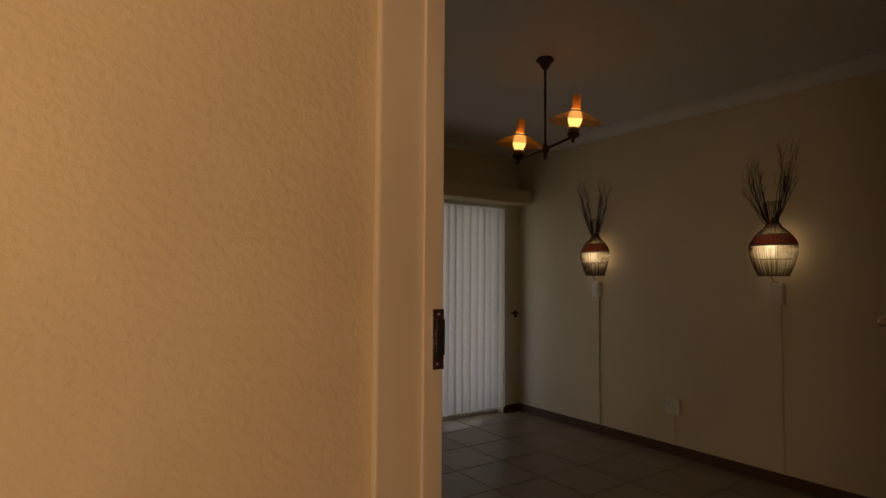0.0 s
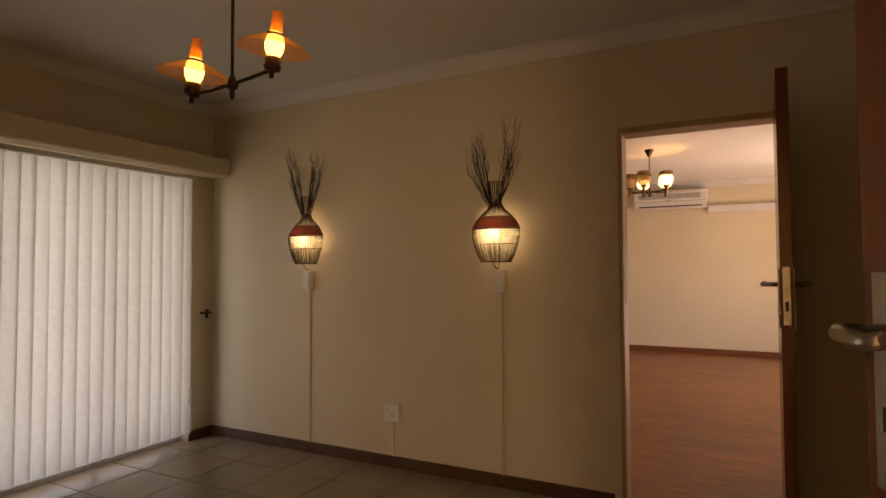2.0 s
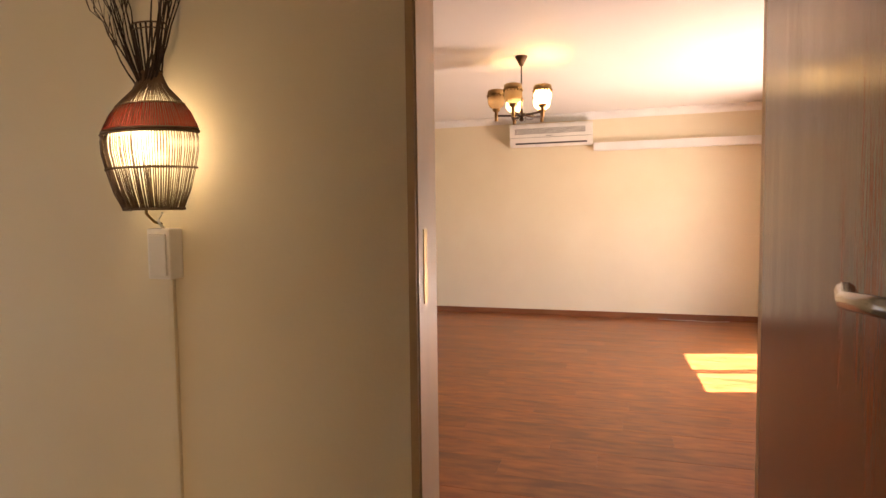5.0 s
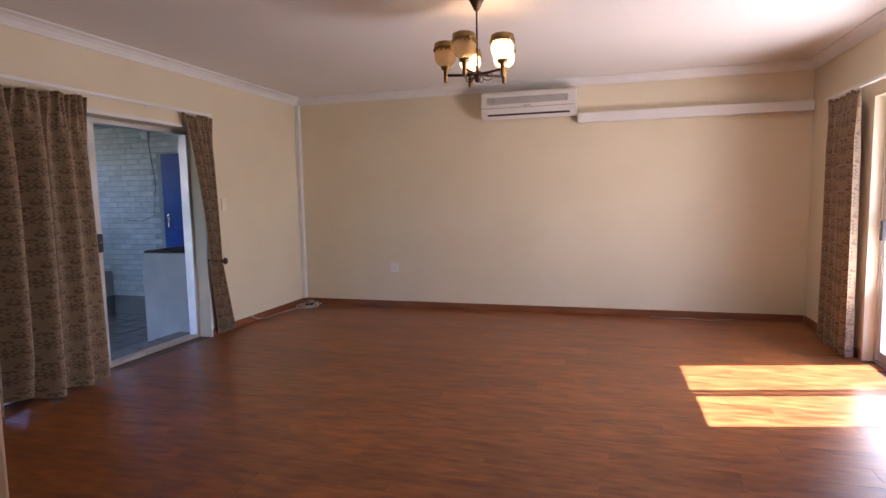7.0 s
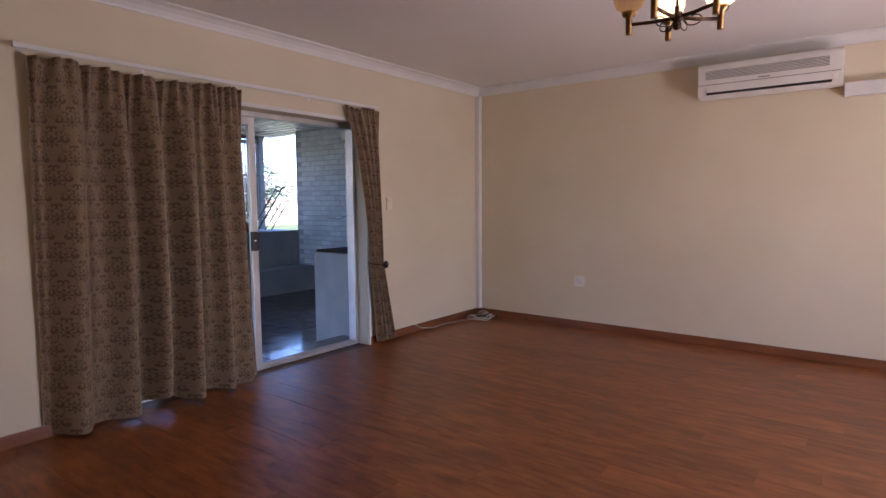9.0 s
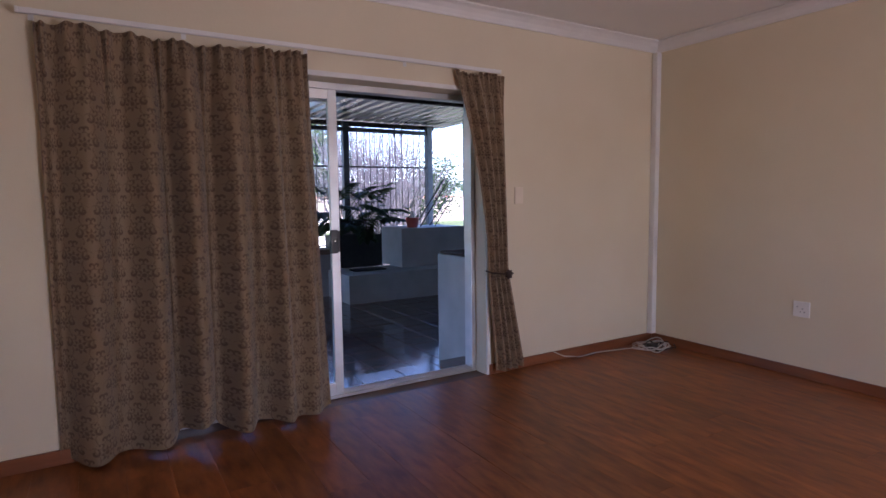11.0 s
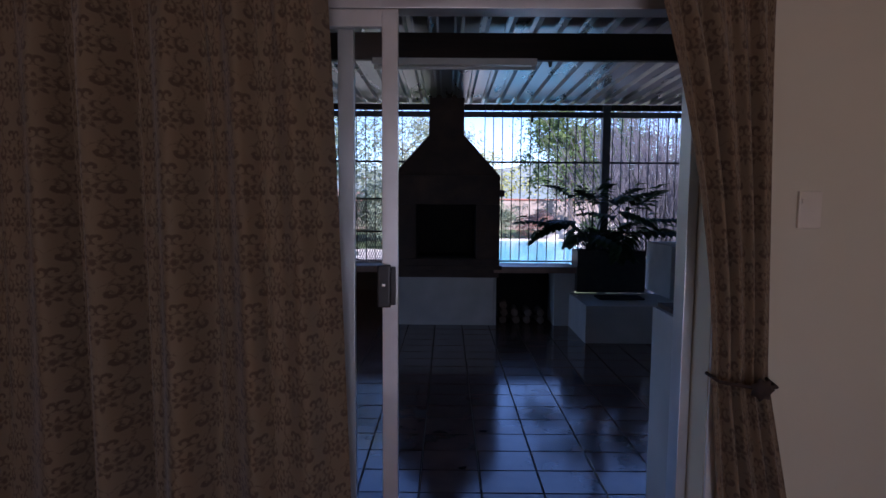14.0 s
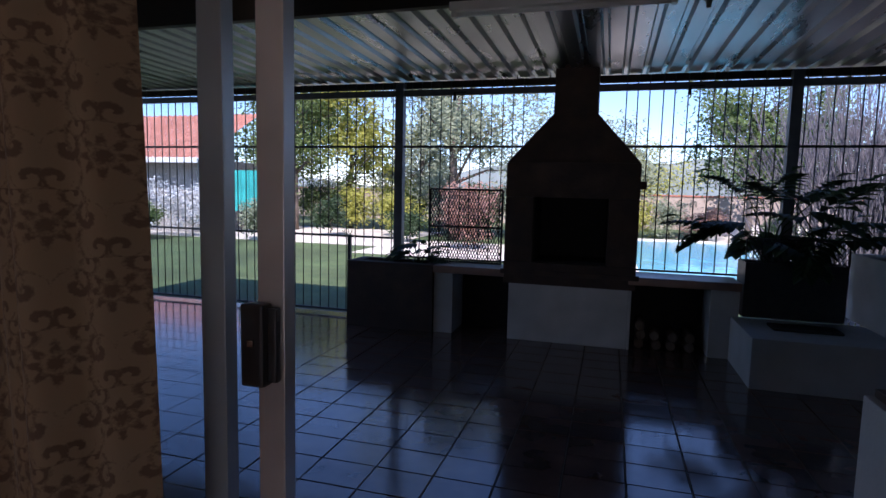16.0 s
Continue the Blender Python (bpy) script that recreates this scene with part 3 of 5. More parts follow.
def vase_lamp(y, label, seed):
    """Strung vase-shaped basket lamp with a twig spray, hung flat on the wall."""
    rnd = random.Random(seed)
    v = thing("wall_lamp", label, "wall lamp", (3.876, y, 1.335), "twig vase wall lamps", turn=-6)
    v.matrix_basis = v.matrix_basis @ Matrix.Diagonal((1.0, 0.97, 0.91, 1.0))
    prof = [(0.100, 0.0), (0.128, 0.05), (0.150, 0.115), (0.163, 0.165), (0.164, 0.20), (0.157, 0.235), (0.135, 0.275), (0.105, 0.31), (0.06, 0.35), (0.036, 0.395)]
    up = [(0.036, 0.395), (0.042, 0.43), (0.060, 0.53)]
    sx = 0.62

    def at_profile(z):
        for (r0, z0), (r1, z1) in zip(prof + up[1:], prof[1:] + up[1:]):
            if z0 <= z <= z1:
                return r0 + (r1 - r0) * (z - z0) / max(z1 - z0, 1e-6)
        return 0.06

    part("liner", lathe([(at_profile(z) * 0.97, z) for z in (0.0, 0.05, 0.1, 0.15, 0.2, 0.23, 0.27, 0.31, 0.35, 0.39)], 40, sx=sx, arc=math.pi), M_LINER, v, "cream strung cotton", pose(0, 0, 0, 0, 0, 0))
    part("red_band", lathe([(at_profile(z) * 1.01, z) for z in (0.222, 0.235, 0.255, 0.275, 0.298)], 40, sx=sx, arc=math.pi), M_REDBAND, v, "dark red cloth band")
    bm = bmesh.new()
    for k in range(64):
        a = math.pi / 2 + math.pi * (k + rnd.uniform(-0.3, 0.3)) / 64
        zs = [0.0, 0.06, 0.115, 0.165, 0.20, 0.235, 0.275, 0.31, 0.35, 0.395]
        add_tube(bm, [(at_profile(z) * 1.0 * math.cos(a) * sx, at_profile(z) * math.sin(a), z) for z in zs], 0.0015, 4, cap=False)
    tagged(part("strings", bm, M_REED, v, "brown vertical strings"), kind="stuff")
    bm = bmesh.new()
    for k in range(34):
        a = math.pi / 2 + math.pi * (k + rnd.uniform(-0.3, 0.3)) / 34
        add_tube(bm, [(at_profile(z) * 1.004 * math.cos(a) * sx, at_profile(z) * 1.004 * math.sin(a), z) for z in (0.0, 0.05, 0.09, 0.115)], 0.0028, 4, taper=0.0012)
    part("reed_skirt", bm, M_REED, v)
    for z, r in ((0.004, 0.004), (0.118, 0.0035), (0.218, 0.0045), (0.226, 0.003), (0.30, 0.0025), (0.395, 0.006), (0.53, 0.0025), (0.515, 0.002)):
        ring = [(at_profile(z) * 1.01 * math.cos(math.pi / 2 + math.pi * k / 32) * sx, at_profile(z) * 1.01 * math.sin(math.pi / 2 + math.pi * k / 32), z) for k in range(33)]
        part("hoop", tube(ring, r, 6), M_REED, v)
    bm = bmesh.new()
    for k in range(12):
        a = math.pi / 2 + math.pi * k / 11
        add_tube(bm, [(r * math.cos(a) * sx, r * math.sin(a), z) for r, z in up], 0.0025, 4)
    part("neck_reeds", bm, M_TWIG, v)
    bm = bmesh.new()
    for k in range(26):
        side = 1 if k % 2 else -1
        lean = side * rnd.uniform(0.06, 0.20)
        h = rnd.uniform(0.62, 0.93)
        p, pts = Vector((rnd.uniform(-0.03, -0.005), side * rnd.uniform(0.0, 0.03), 0.36)), []
        for i in range(8):
            f = i / 7
            pts.append(p + Vector((rnd.uniform(-0.008, 0.008) * f - 0.02 * f, lean * (f ** 0.85) + rnd.uniform(-0.016, 0.016) * f - side * 0.05 * max(f - 0.7, 0) * (k % 3), (h - 0.36) * f)))
        add_tube(bm, pts, 0.0030, 4, taper=0.0007)
        for b in range(3):
            i = rnd.randint(3, 6)
            q = pts[i]
            add_tube(bm, [q, q + Vector((rnd.uniform(-0.02, 0.01), side * rnd.uniform(-0.03, 0.04), rnd.uniform(0.04, 0.09))), q + Vector((rnd.uniform(-0.02, 0.02), side * rnd.uniform(-0.04, 0.06), rnd.uniform(0.09, 0.16)))], 0.0013, 3, taper=0.0005)
    part("twig_spray", bm, M_TWIG, v, "spray of dry dark twigs")
    bulb = part("bulb", lathe([(0.0, 0.0), (0.012, 0.0), (0.014, 0.02), (0.026, 0.045), (0.030, 0.065), (0.022, 0.088), (0.0, 0.098)], 16), G_BULB, v, m=pose(-0.035, 0, 0.135))
    part("lamp_holder", lathe([(0.0, -0.07), (0.018, -0.07), (0.018, -0.01), (0.014, 0.0), (0.0, 0.0)], 14), M_BLACK, v, m=pose(-0.035, 0, 0.135))
    part("holder_arm", tube([(-0.035, 0.0, 0.07), (-0.035, 0.0, -0.01), (-0.01, 0, -0.035), (0.012, 0, -0.04)], 0.004, 6), M_BRASS, v)
    return v


def plug_box(y, group):
    s = thing("isolator_box", "white plastic plug box with conduit below on the wall", "plug box", (3.9, y, 0.062), group)
    part("body", box(-0.05, -0.036, 1.09, -0.001, 0.036, 1.225, bevel=0.006), M_PLASTIC, s)
    part("cap", box(-0.056, -0.028, 1.10, -0.0505, 0.028, 1.21, bevel=0.004), M_PLASTIC, s)
    part("conduit", box(-0.014, -0.009, 0.0, -0.001, 0.009, 1.09, bevel=0.003), M_WALL, s, "cream plastic wall conduit")
    part("cable", tube([(-0.03, 0, 1.225), (-0.04, 0.006, 1.245), (-0.03, 0, 1.268)], 0.004, 6), M_CABLE, s)


vase_lamp(1.53, "lit red-banded strung vase lamp with tall twigs", 3)
vase_lamp(2.985, "lit red-banded strung vase lamp with shorter twigs", 8)
plug_box(1.508, "plug boxes under the wall lamps")
plug_box(2.975, "plug boxes under the wall lamps")


def socket_outlet(name, label, m, w=0.10, h=0.10, feed=0.0, holes=True):
    """A plate facing -x in its own frame."""
    s = thing(name, label, "socket")
    s.matrix_basis = m
    plate = part("plate", box(-0.03 if feed else -0.012, -w / 2, -h / 2, -0.0005, w / 2, h / 2, bevel=0.004), M_PLASTIC, s)
    f = -0.0315 if feed else -0.0135
    if holes:
        for y, z in ((-0.022, -0.018), (0.004, -0.018), (-0.009, 0.004), (0.026, 0.018)):
            part("pin_hole", box(f - 0.0002, y - 0.004, z - 0.004, f + 0.0012, y + 0.004, z + 0.004, bevel=0.001), M_GRILLE, plate)
    part("rocker", box(f - 0.003, 0.012, 0.02, f + 0.001, 0.03, 0.035, bevel=0.001), M_PLASTIC, plate)
    if feed:
        part("conduit", box(-0.014, -0.009, -h / 2 - feed, -0.001, 0.009, -h / 2, bevel=0.003), M_WALL, s, "cream plastic wall conduit")
    return s


socket_outlet("wall_socket", "white surface-mounted wall socket with conduit below", pose(3.9, 2.275, 0.36), 0.115, 0.115, 0.226)
socket_outlet("wall_socket", "white flush wall socket low on the end wall", pose(10.13, 2.77, 0.49), 0.11, 0.11)
sw = socket_outlet("light_switch", "ivory light switch beside the garden door", pose(8.61, 4.04, 1.31, 0, 0, 90), 0.075, 0.12, holes=False)
for piece in sw.children_recursive:
    piece.data.materials[0] = M_CREAMFRAME


def oil_lamp_arm(parent, end, tilt, rnd):
    """One oil-lamp style light: brass cup, lit glass chimney and a wide amber shade."""
    m = pose(*end, tilt, 0, 0)
    cup = part("cup", lathe([(0.0, -0.035), (0.009, -0.035), (0.011, -0.01), (0.030, -0.004), (0.036, 0.012), (0.030, 0.018), (0.026, 0.022), (0.027, 0.05), (0.024, 0.05), (0.0, 0.03)], 20), M_BRONZE, parent, m=m)
    bm = bmesh.new()
    for k in range(20):
        a = 2 * math.pi * k / 20
        add_tube(bm, [(0.029 * math.cos(a), 0.029 * math.sin(a), 0.022), (0.031 * math.cos(a), 0.031 * math.sin(a), 0.05)], 0.0022, 4)
    part("gallery", bm, M_BRASS, cup)
    part("glass_chimney", lathe([(0.024, 0.05), (0.036, 0.075), (0.040, 0.10), (0.034, 0.13), (0.026, 0.15)], 24), G_WARM, parent, "glowing glass chimney", m)
    part("chimney_top", lathe([(0.026, 0.15), (0.023, 0.18), (0.022, 0.235)], 24), M_SHADE, parent, "clear amber chimney top", m)
    part("amber_shade", lathe([(0.033, 0.136), (0.07, 0.124), (0.112, 0.102), (0.144, 0.080), (0.147, 0.076)], 32, flute=0.012, flutes=16), M_SHADE, parent, "wide fluted amber glass shade", m)
    ring = [(0.033 * math.cos(2 * math.pi * k / 24), 0.033 * math.sin(2 * math.pi * k / 24), 0.141) for k in range(25)]
    part("shade_ring", tube(ring, 0.005, 6), M_BRONZE, parent, m=m)


ch = thing("pendant_chandelier", "two-arm dark bronze ceiling light with lit amber oil-lamp shades", "chandelier", (2.365, 2.09, CEIL))
part("canopy", lathe([(0.0, -0.001), (0.05, -0.001), (0.052, -0.014), (0.04, -0.022), (0.024, -0.05), (0.012, -0.065), (0.0, -0.065)], 24), M_BRONZE, ch)
part("stem", tube([(0, 0, -0.06), (0, 0, -0.50)], 0.007, 10), M_BRONZE, ch)
part("hub", lathe([(0.0, -0.60), (0.008, -0.595), (0.012, -0.575), (0.008, -0.565), (0.022, -0.55), (0.026, -0.535), (0.018, -0.52), (0.01, -0.50), (0.0, -0.495)], 20), M_BRONZE, ch)
A_L, A_R = (-0.045, 0.185, -0.565), (0.055, -0.165, -0.485)
part("arm", tube([(0, 0, -0.535), (A_L[0] * 0.5, A_L[1] * 0.5, -0.552), A_L], 0.008, 8), M_BRONZE, ch)
part("arm", tube([(0, 0, -0.535), (A_R[0] * 0.5, A_R[1] * 0.5, -0.512), A_R], 0.008, 8), M_BRONZE, ch)
oil_lamp_arm(ch, A_L, 8, random)
oil_lamp_arm(ch, A_R, 8, random)

# ---- lounge ----


def ribbed_light(parent, ang, reach, lit):
    c, s = math.cos(ang), math.sin(ang)
    arm = part("arm", tube([(0.015 * c, 0.015 * s, 0.0), (reach * 0.45 * c, reach * 0.45 * s, -0.004), (reach * c, reach * s, 0.0)], 0.0085, 8), M_BRONZE, parent)
    m = pose(reach * c, reach * s, 0.0)
    part("cup", lathe([(0.0, -0.045), (0.014, -0.045), (0.015, 0.03), (0.028, 0.036), (0.034, 0.05), (0.032, 0.056), (0.0, 0.056)], 18), M_BRASS, parent, m=m)
    part("glass_shade", lathe([(0.028, 0.056), (0.055, 0.075), (0.068, 0.105), (0.068, 0.135), (0.056, 0.165), (0.050, 0.175)], 40, flute=0.03, flutes=20), G_SHADE if lit else M_OFFSHADE, parent, "lit ribbed glass shade" if lit else "unlit ribbed amber glass shade", m)
    crown = bmesh.new()
    add_lathe(crown, [(0.062, 0.165), (0.070, 0.16), (0.073, 0.175), (0.069, 0.20), (0.058, 0.207), (0.056, 0.204)], 32)
    for k in range(16):
        a = 2 * math.pi * k / 16
        add_tube(crown, [(0.071 * math.cos(a), 0.071 * math.sin(a), 0.165), (0.073 * math.cos(a), 0.073 * math.sin(a), 0.152), (0.070 * math.cos(a), 0.070 * math.sin(a), 0.146)], 0.009, 6, taper=0.003)
    part("crown", crown, M_BRASS, parent, "pierced brass gallery", m)
    if not lit:
        return
    part("bulb", lathe([(0.0, 0.06), (0.018, 0.075), (0.026, 0.10), (0.018, 0.125), (0.0, 0.135)], 14), G_BULB, parent, m=m)


lc = thing("lounge_chandelier", "five-arm brass ceiling light with ribbed glass shades", "chandelier", (7.3, 1.07, CEIL), turn=18)
part("canopy", lathe([(0.0, -0.001), (0.05, -0.001), (0.05, -0.01), (0.038, -0.03), (0.016, -0.075), (0.009, -0.08), (0.0, -0.08)], 22), M_BRONZE, lc)
part("stem", tube([(0, 0, -0.07), (0, 0, -0.47)], 0.006, 10), M_BRONZE, lc)
hub = part("hub", lathe([(0.0, -0.055), (0.014, -0.05), (0.02, -0.03), (0.012, -0.02), (0.03, -0.008), (0.03, 0.008), (0.012, 0.02), (0.01, 0.05), (0.0, 0.05)], 20), M_BRONZE, lc, m=pose(0, 0, -0.47))
spread = new("arm_ring")
spread.parent, spread.matrix_basis = lc, pose(0, 0, -0.47)
tagged(spread, "five arms with glass shades")
for k in range(5):
    ribbed_light(spread, radians(72 * k + 8), 0.205, k not in (1, 2))
for k in range(5):
    a = radians(72 * k + 44)
    c, s = math.cos(a), math.sin(a)
    part("scroll", tube([((0.03 + 0.03 * (1 - math.cos(i * 0.6)) + 0.002 * i) * c, (0.03 + 0.03 * (1 - math.cos(i * 0.6)) + 0.002 * i) * s, -0.02 - 0.022 * math.sin(i * 0.6) - 0.47) for i in range(10)], 0.0028, 6), M_BRONZE, lc)

ac = thing("air_conditioner", "white wall-mounted split air conditioner under the ceiling", "air conditioner", (10.13, 1.11, 2.19))
body = bmesh.new()
prof = [(-0.001, 0.01), (-0.001, 0.29), (-0.15, 0.29), (-0.185, 0.26), (-0.195, 0.09), (-0.17, 0.02), (-0.12, 0.0)]
ends = [[body.verts.new((x, yy, z)) for x, z in prof] for yy in (-0.515, 0.515)]
for k in range(len(prof)):
    body.faces.new((ends[0][k], ends[0][(k + 1) % len(prof)], ends[1][(k + 1) % len(prof)], ends[1][k]))
for e in ends:
    body.faces.new(e)
bmesh.ops.bevel(body, geom=body.edges[:], offset=0.008, segments=2, affect="EDGES")
part("body", body, M_PLASTIC, ac)
part("intake_grille", box(-0.1935, -0.43, 0.155, -0.186, 0.45, 0.225, bevel=0.002), M_GRILLE, ac, "dark horizontal intake louvres")
for k in range(6):
    part("louvre", box(-0.199, -0.43, 0.160 + k * 0.011, -0.190, 0.45, 0.1645 + k * 0.011), M_PLASTIC, ac)
part("seam", box(-0.1985, -0.505, 0.108, -0.192, 0.505, 0.112), M_GRILLE, ac)
part("outlet_slot", box(-0.193, -0.45, 0.028, -0.17, 0.44, 0.05, bevel=0.002), M_BLACK, ac)
part("outlet_flap", box(-0.1965, -0.45, 0.046, -0.185, 0.44, 0.078, bevel=0.003), M_PLASTIC, ac)
part("badge", box(-0.2005, -0.03, 0.125, -0.193, 0.05, 0.131), M_GRILLE, ac)
part("display", box(-0.199, -0.49, 0.05, -0.19, -0.46, 0.09, bevel=0.002), M_PLASTIC, ac)
single("pipe_trunking", boxes([(10.045, -1.66, 2.115, 10.129, 0.585, 2.215)], 0.006), M_WHITE, "white pipe trunking running from the air conditioner", "trunking")
single("corner_pipe_cover", boxes([(10.072, 3.985, 0.076, 10.128, 4.038, 2.51)], 0.008), M_WHITE, "white vertical pipe cover in the room corner", "pipe cover")

coil = thing("cable_coil", "tangled coil of white and black cables on the floor", "cable", (0, 0, 0))
rnd = random.Random(5)
for loop in range(7):
    r, cx, cy = rnd.uniform(0.08, 0.17), 9.93 + rnd.uniform(-0.05, 0.04), 3.86 + rnd.uniform(-0.06, 0.03)
    h = rnd.uniform(0.006, 0.05)
    part("loop", tube([(cx + r * (1 + 0.15 * math.sin(3 * a / 3.2 + loop)) * math.cos(a / 3.2), cy + 0.8 * r * math.sin(a / 3.2), 0.008 + h * (0.5 + 0.5 * math.sin(a * 0.9 + loop))) for a in range(21)], 0.0045, 6), M_BLACK if loop % 3 == 1 else M_CABLE, coil, "black cable loop" if loop % 3 == 1 else "")
single("adaptor", box(9.85, 3.80, 0.0, 9.93, 3.86, 0.05, bevel=0.008), M_BLACK, "black cable box lying among the cables", "adaptor")
single("floor_cable", tube([(9.80, 3.93, 0.006), (9.60, 3.97, 0.006), (9.40, 4.0, 0.008), (9.20, 3.985, 0.006), (9.05, 4.01, 0.03), (8.95, 4.018, 0.078)], 0.004, 6), M_CABLE, "thin white cable trailing along the skirting", "cable")
single("floor_cable", tube([(10.105, -0.2, 0.006), (10.06, -0.4, 0.006), (10.09, -0.6, 0.006), (10.02, -0.75, 0.006), (10.09, -1.0, 0.006)], 0.0035, 6), M_CABLE, "thin loose cable end along the end wall", "cable")
hatch = thing("ceiling_hatch", "white framed ceiling trapdoor", "hatch", (5.7, 0.55, CEIL))
part("panel", box(-0.27, -0.27, -0.006, 0.27, 0.27, -0.001), M_CEIL, hatch)
for a in range(4):
    part("trim_strip", box(-0.30, 0.27, -0.018, 0.30, 0.305, -0.001, bevel=0.003), M_WHITE, hatch, m=pose(0, 0, 0, 0, 0, 90 * a))


def sliding_door(x0, x1, y, flip, leaf0, leaf1, name, label):
    """Aluminium sliding door: outer frame, a fixed light and a sliding leaf with a lock."""
    d = thing(name, label, "sliding door", (0, y, 0))
    s = flip
    top = 2.025

    def bx(a, y0, z0, b, y1, z1, bev=0.0025):
        return box(a, min(s * y0, s * y1), z0, b, max(s * y0, s * y1), z1, bevel=bev)

    part("frame_jamb", bx(x0 + 0.003, -0.045, 0.0, x0 + 0.038, 0.045, top), M_ALU, d)
    part("frame_jamb", bx(x1 - 0.038, -0.045, 0.0, x1 - 0.003, 0.045, top), M_ALU, d)
    part("frame_head", bx(x0 + 0.038, -0.045, top - 0.04, x1 - 0.038, 0.045, top), M_ALU, d)
    part("track", boxes([(x0 + 0.038, -0.045, 0.0, x1 - 0.038, 0.045, 0.018), (x0 + 0.038, -0.028, 0.018, x1 - 0.038, -0.022, 0.034), (x0 + 0.038, 0.022, 0.018, x1 - 0.038, 0.028, 0.034)]), M_ALU, d)
    for nm, a, b, yy in (("fixed_light", x0 + 0.04, (x0 + x1) / 2 - 0.034, 0.025), ("sliding_leaf", leaf0, leaf1, -0.022)):
        lf = part(nm, bx(a, yy - 0.018, 0.036, a + 0.05, yy + 0.018, top - 0.042), M_ALU, d)
        part("stile", bx(b - 0.055, yy - 0.018, 0.036, b, yy + 0.018, top - 0.042), M_ALU, lf)
        part("bottom_rail", bx(a + 0.05, yy - 0.016, 0.036, b - 0.055, yy + 0.016, 0.10), M_ALU, lf)
        part("top_rail", bx(a + 0.05, yy - 0.016, top - 0.10, b - 0.055, yy + 0.016, top - 0.042), M_ALU, lf)
        pane = part("pane", bx(a + 0.05, yy - 0.003, 0.10, b - 0.055, yy + 0.003, top - 0.10, 0), M_GLASS, lf)
        pane.visible_shadow = False
        if nm == "sliding_leaf":
            lk = part("lock_case", bx(b - 0.070, yy - 0.05, 0.955, b - 0.024, yy - 0.0185, 1.105, 0.006), M_BLACK, lf, "black sliding door lock and pull")
            part("pull", bx(b - 0.024, yy - 0.036, 0.962, b - 0.006, yy - 0.02, 1.098, 0.004), M_BLACK, lk)
            part("lock_cylinder", bx(b - 0.053, yy - 0.056, 1.030, b - 0.041, yy - 0.05, 1.042, 0.002), M_CHROME, lk)
    return d


sliding_door(5.95, 8.31, 4.212, 1, 6.02, 7.257, "garden_sliding_door", "white aluminium sliding door standing half open to the patio")
sliding_door(7.38, 8.76, -1.79, -1, 8.04, 8.72, "sunny_sliding_door", "white aluminium sliding door on the sunny side")
setting("trim_garden_door", boxes([(5.90, 4.028, 2.03, 8.36, 4.0385, 2.06), (8.312, 4.028, 0.0, 8.345, 4.0385, 2.029)], 0.002), M_WHITE, "white trim round the garden door")


def curtain(name, label, shape, folds, amp, at, facing=1, rows=40, cols=220, flap=None, seed=1):
    """A pleated cloth. shape(v) gives its left and right edge at height v (0 foot, 1 top)."""
    rnd = random.Random(seed)
    ph = [rnd.uniform(0, 6.28) for _ in range(6)]
    t = thing(name, label, "curtain", at)
    bm = bmesh.new()
    uvl = bm.loops.layers.uv.new("cloth")
    grid = []
    for j in range(rows + 1):
        v = j / rows
        x0, x1, z0, z1, squash = shape(v)
        row = []
        for i in range(cols + 1):
            u = i / cols
            w = u + 0.030 * math.sin(5.1 * u + ph[0]) + 0.017 * math.sin(13 * u + ph[1] + 0.5 * v) + 0.006 * math.sin(31 * u + ph[4])
            head = max(0.0, (v - 0.80) / 0.20) ** 1.5
            depth = 0.62 + 0.38 * math.sin(7.3 * u + ph[3]) * math.sin(3.1 * u + ph[2])
            a = amp * squash * depth
            th = 2 * math.pi * folds * w + 0.5 * math.sin(2.2 * v + ph[2])
            fold = -math.cos(th) - 0.35 * math.cos(2 * th) + 0.35
            fine = math.cos(3 * th + ph[3]) + 0.5 * math.cos(5 * th + ph[5])
            y = a * fold * (1 - 0.72 * head) * (0.75 + 0.25 * (1 - v)) + amp * squash * (0.10 * math.sin(th * 0.5 + ph[1] + 1.6 * v) + 0.24 * head * fine + 0.05 * math.sin(2 * th + 5 * v + ph[0]))
            x = x0 + (x1 - x0) * u + 0.30 * a * math.sin(th + 0.6) * (1 - head) * min(1.0, 12 * u, 12 * (1 - u))
            z = z0 + (z1 - z0) * v + 0.005 * math.sin(th * 0.5 + ph[1]) * max(0.0, 1 - v / 0.25) + (0.007 * math.sin(40 * u + ph[2]) + 0.012 * math.sin(8 * u + ph[1])) * max(0.0, (v - 0.9) / 0.1)
            if flap:
                dz, dy = flap(u, v)
                z, y = z + dz, y + dy
            row.append(bm.verts.new((x, facing * y, z)))
        grid.append(row)
    for j in range(rows):
        for i in range(cols):
            f = bm.faces.new((grid[j][i], grid[j][i + 1], grid[j + 1][i + 1], grid[j + 1][i]))
            f.smooth = True
            for l, (ii, jj) in zip(f.loops, ((i, j), (i + 1, j), (i + 1, j + 1), (i, j + 1))):
                l[uvl].uv = (shape.width * ii / cols, 2.75 * jj / rows)
    part("cloth", bm, M_CURTAIN, t)
    return t


def wide(v):
    return 0.0 - 0.02 * (1 - v), 1.308 + 0.08 * (1 - v), 0.02, 2.115, 1.0


wide.width = 2.7


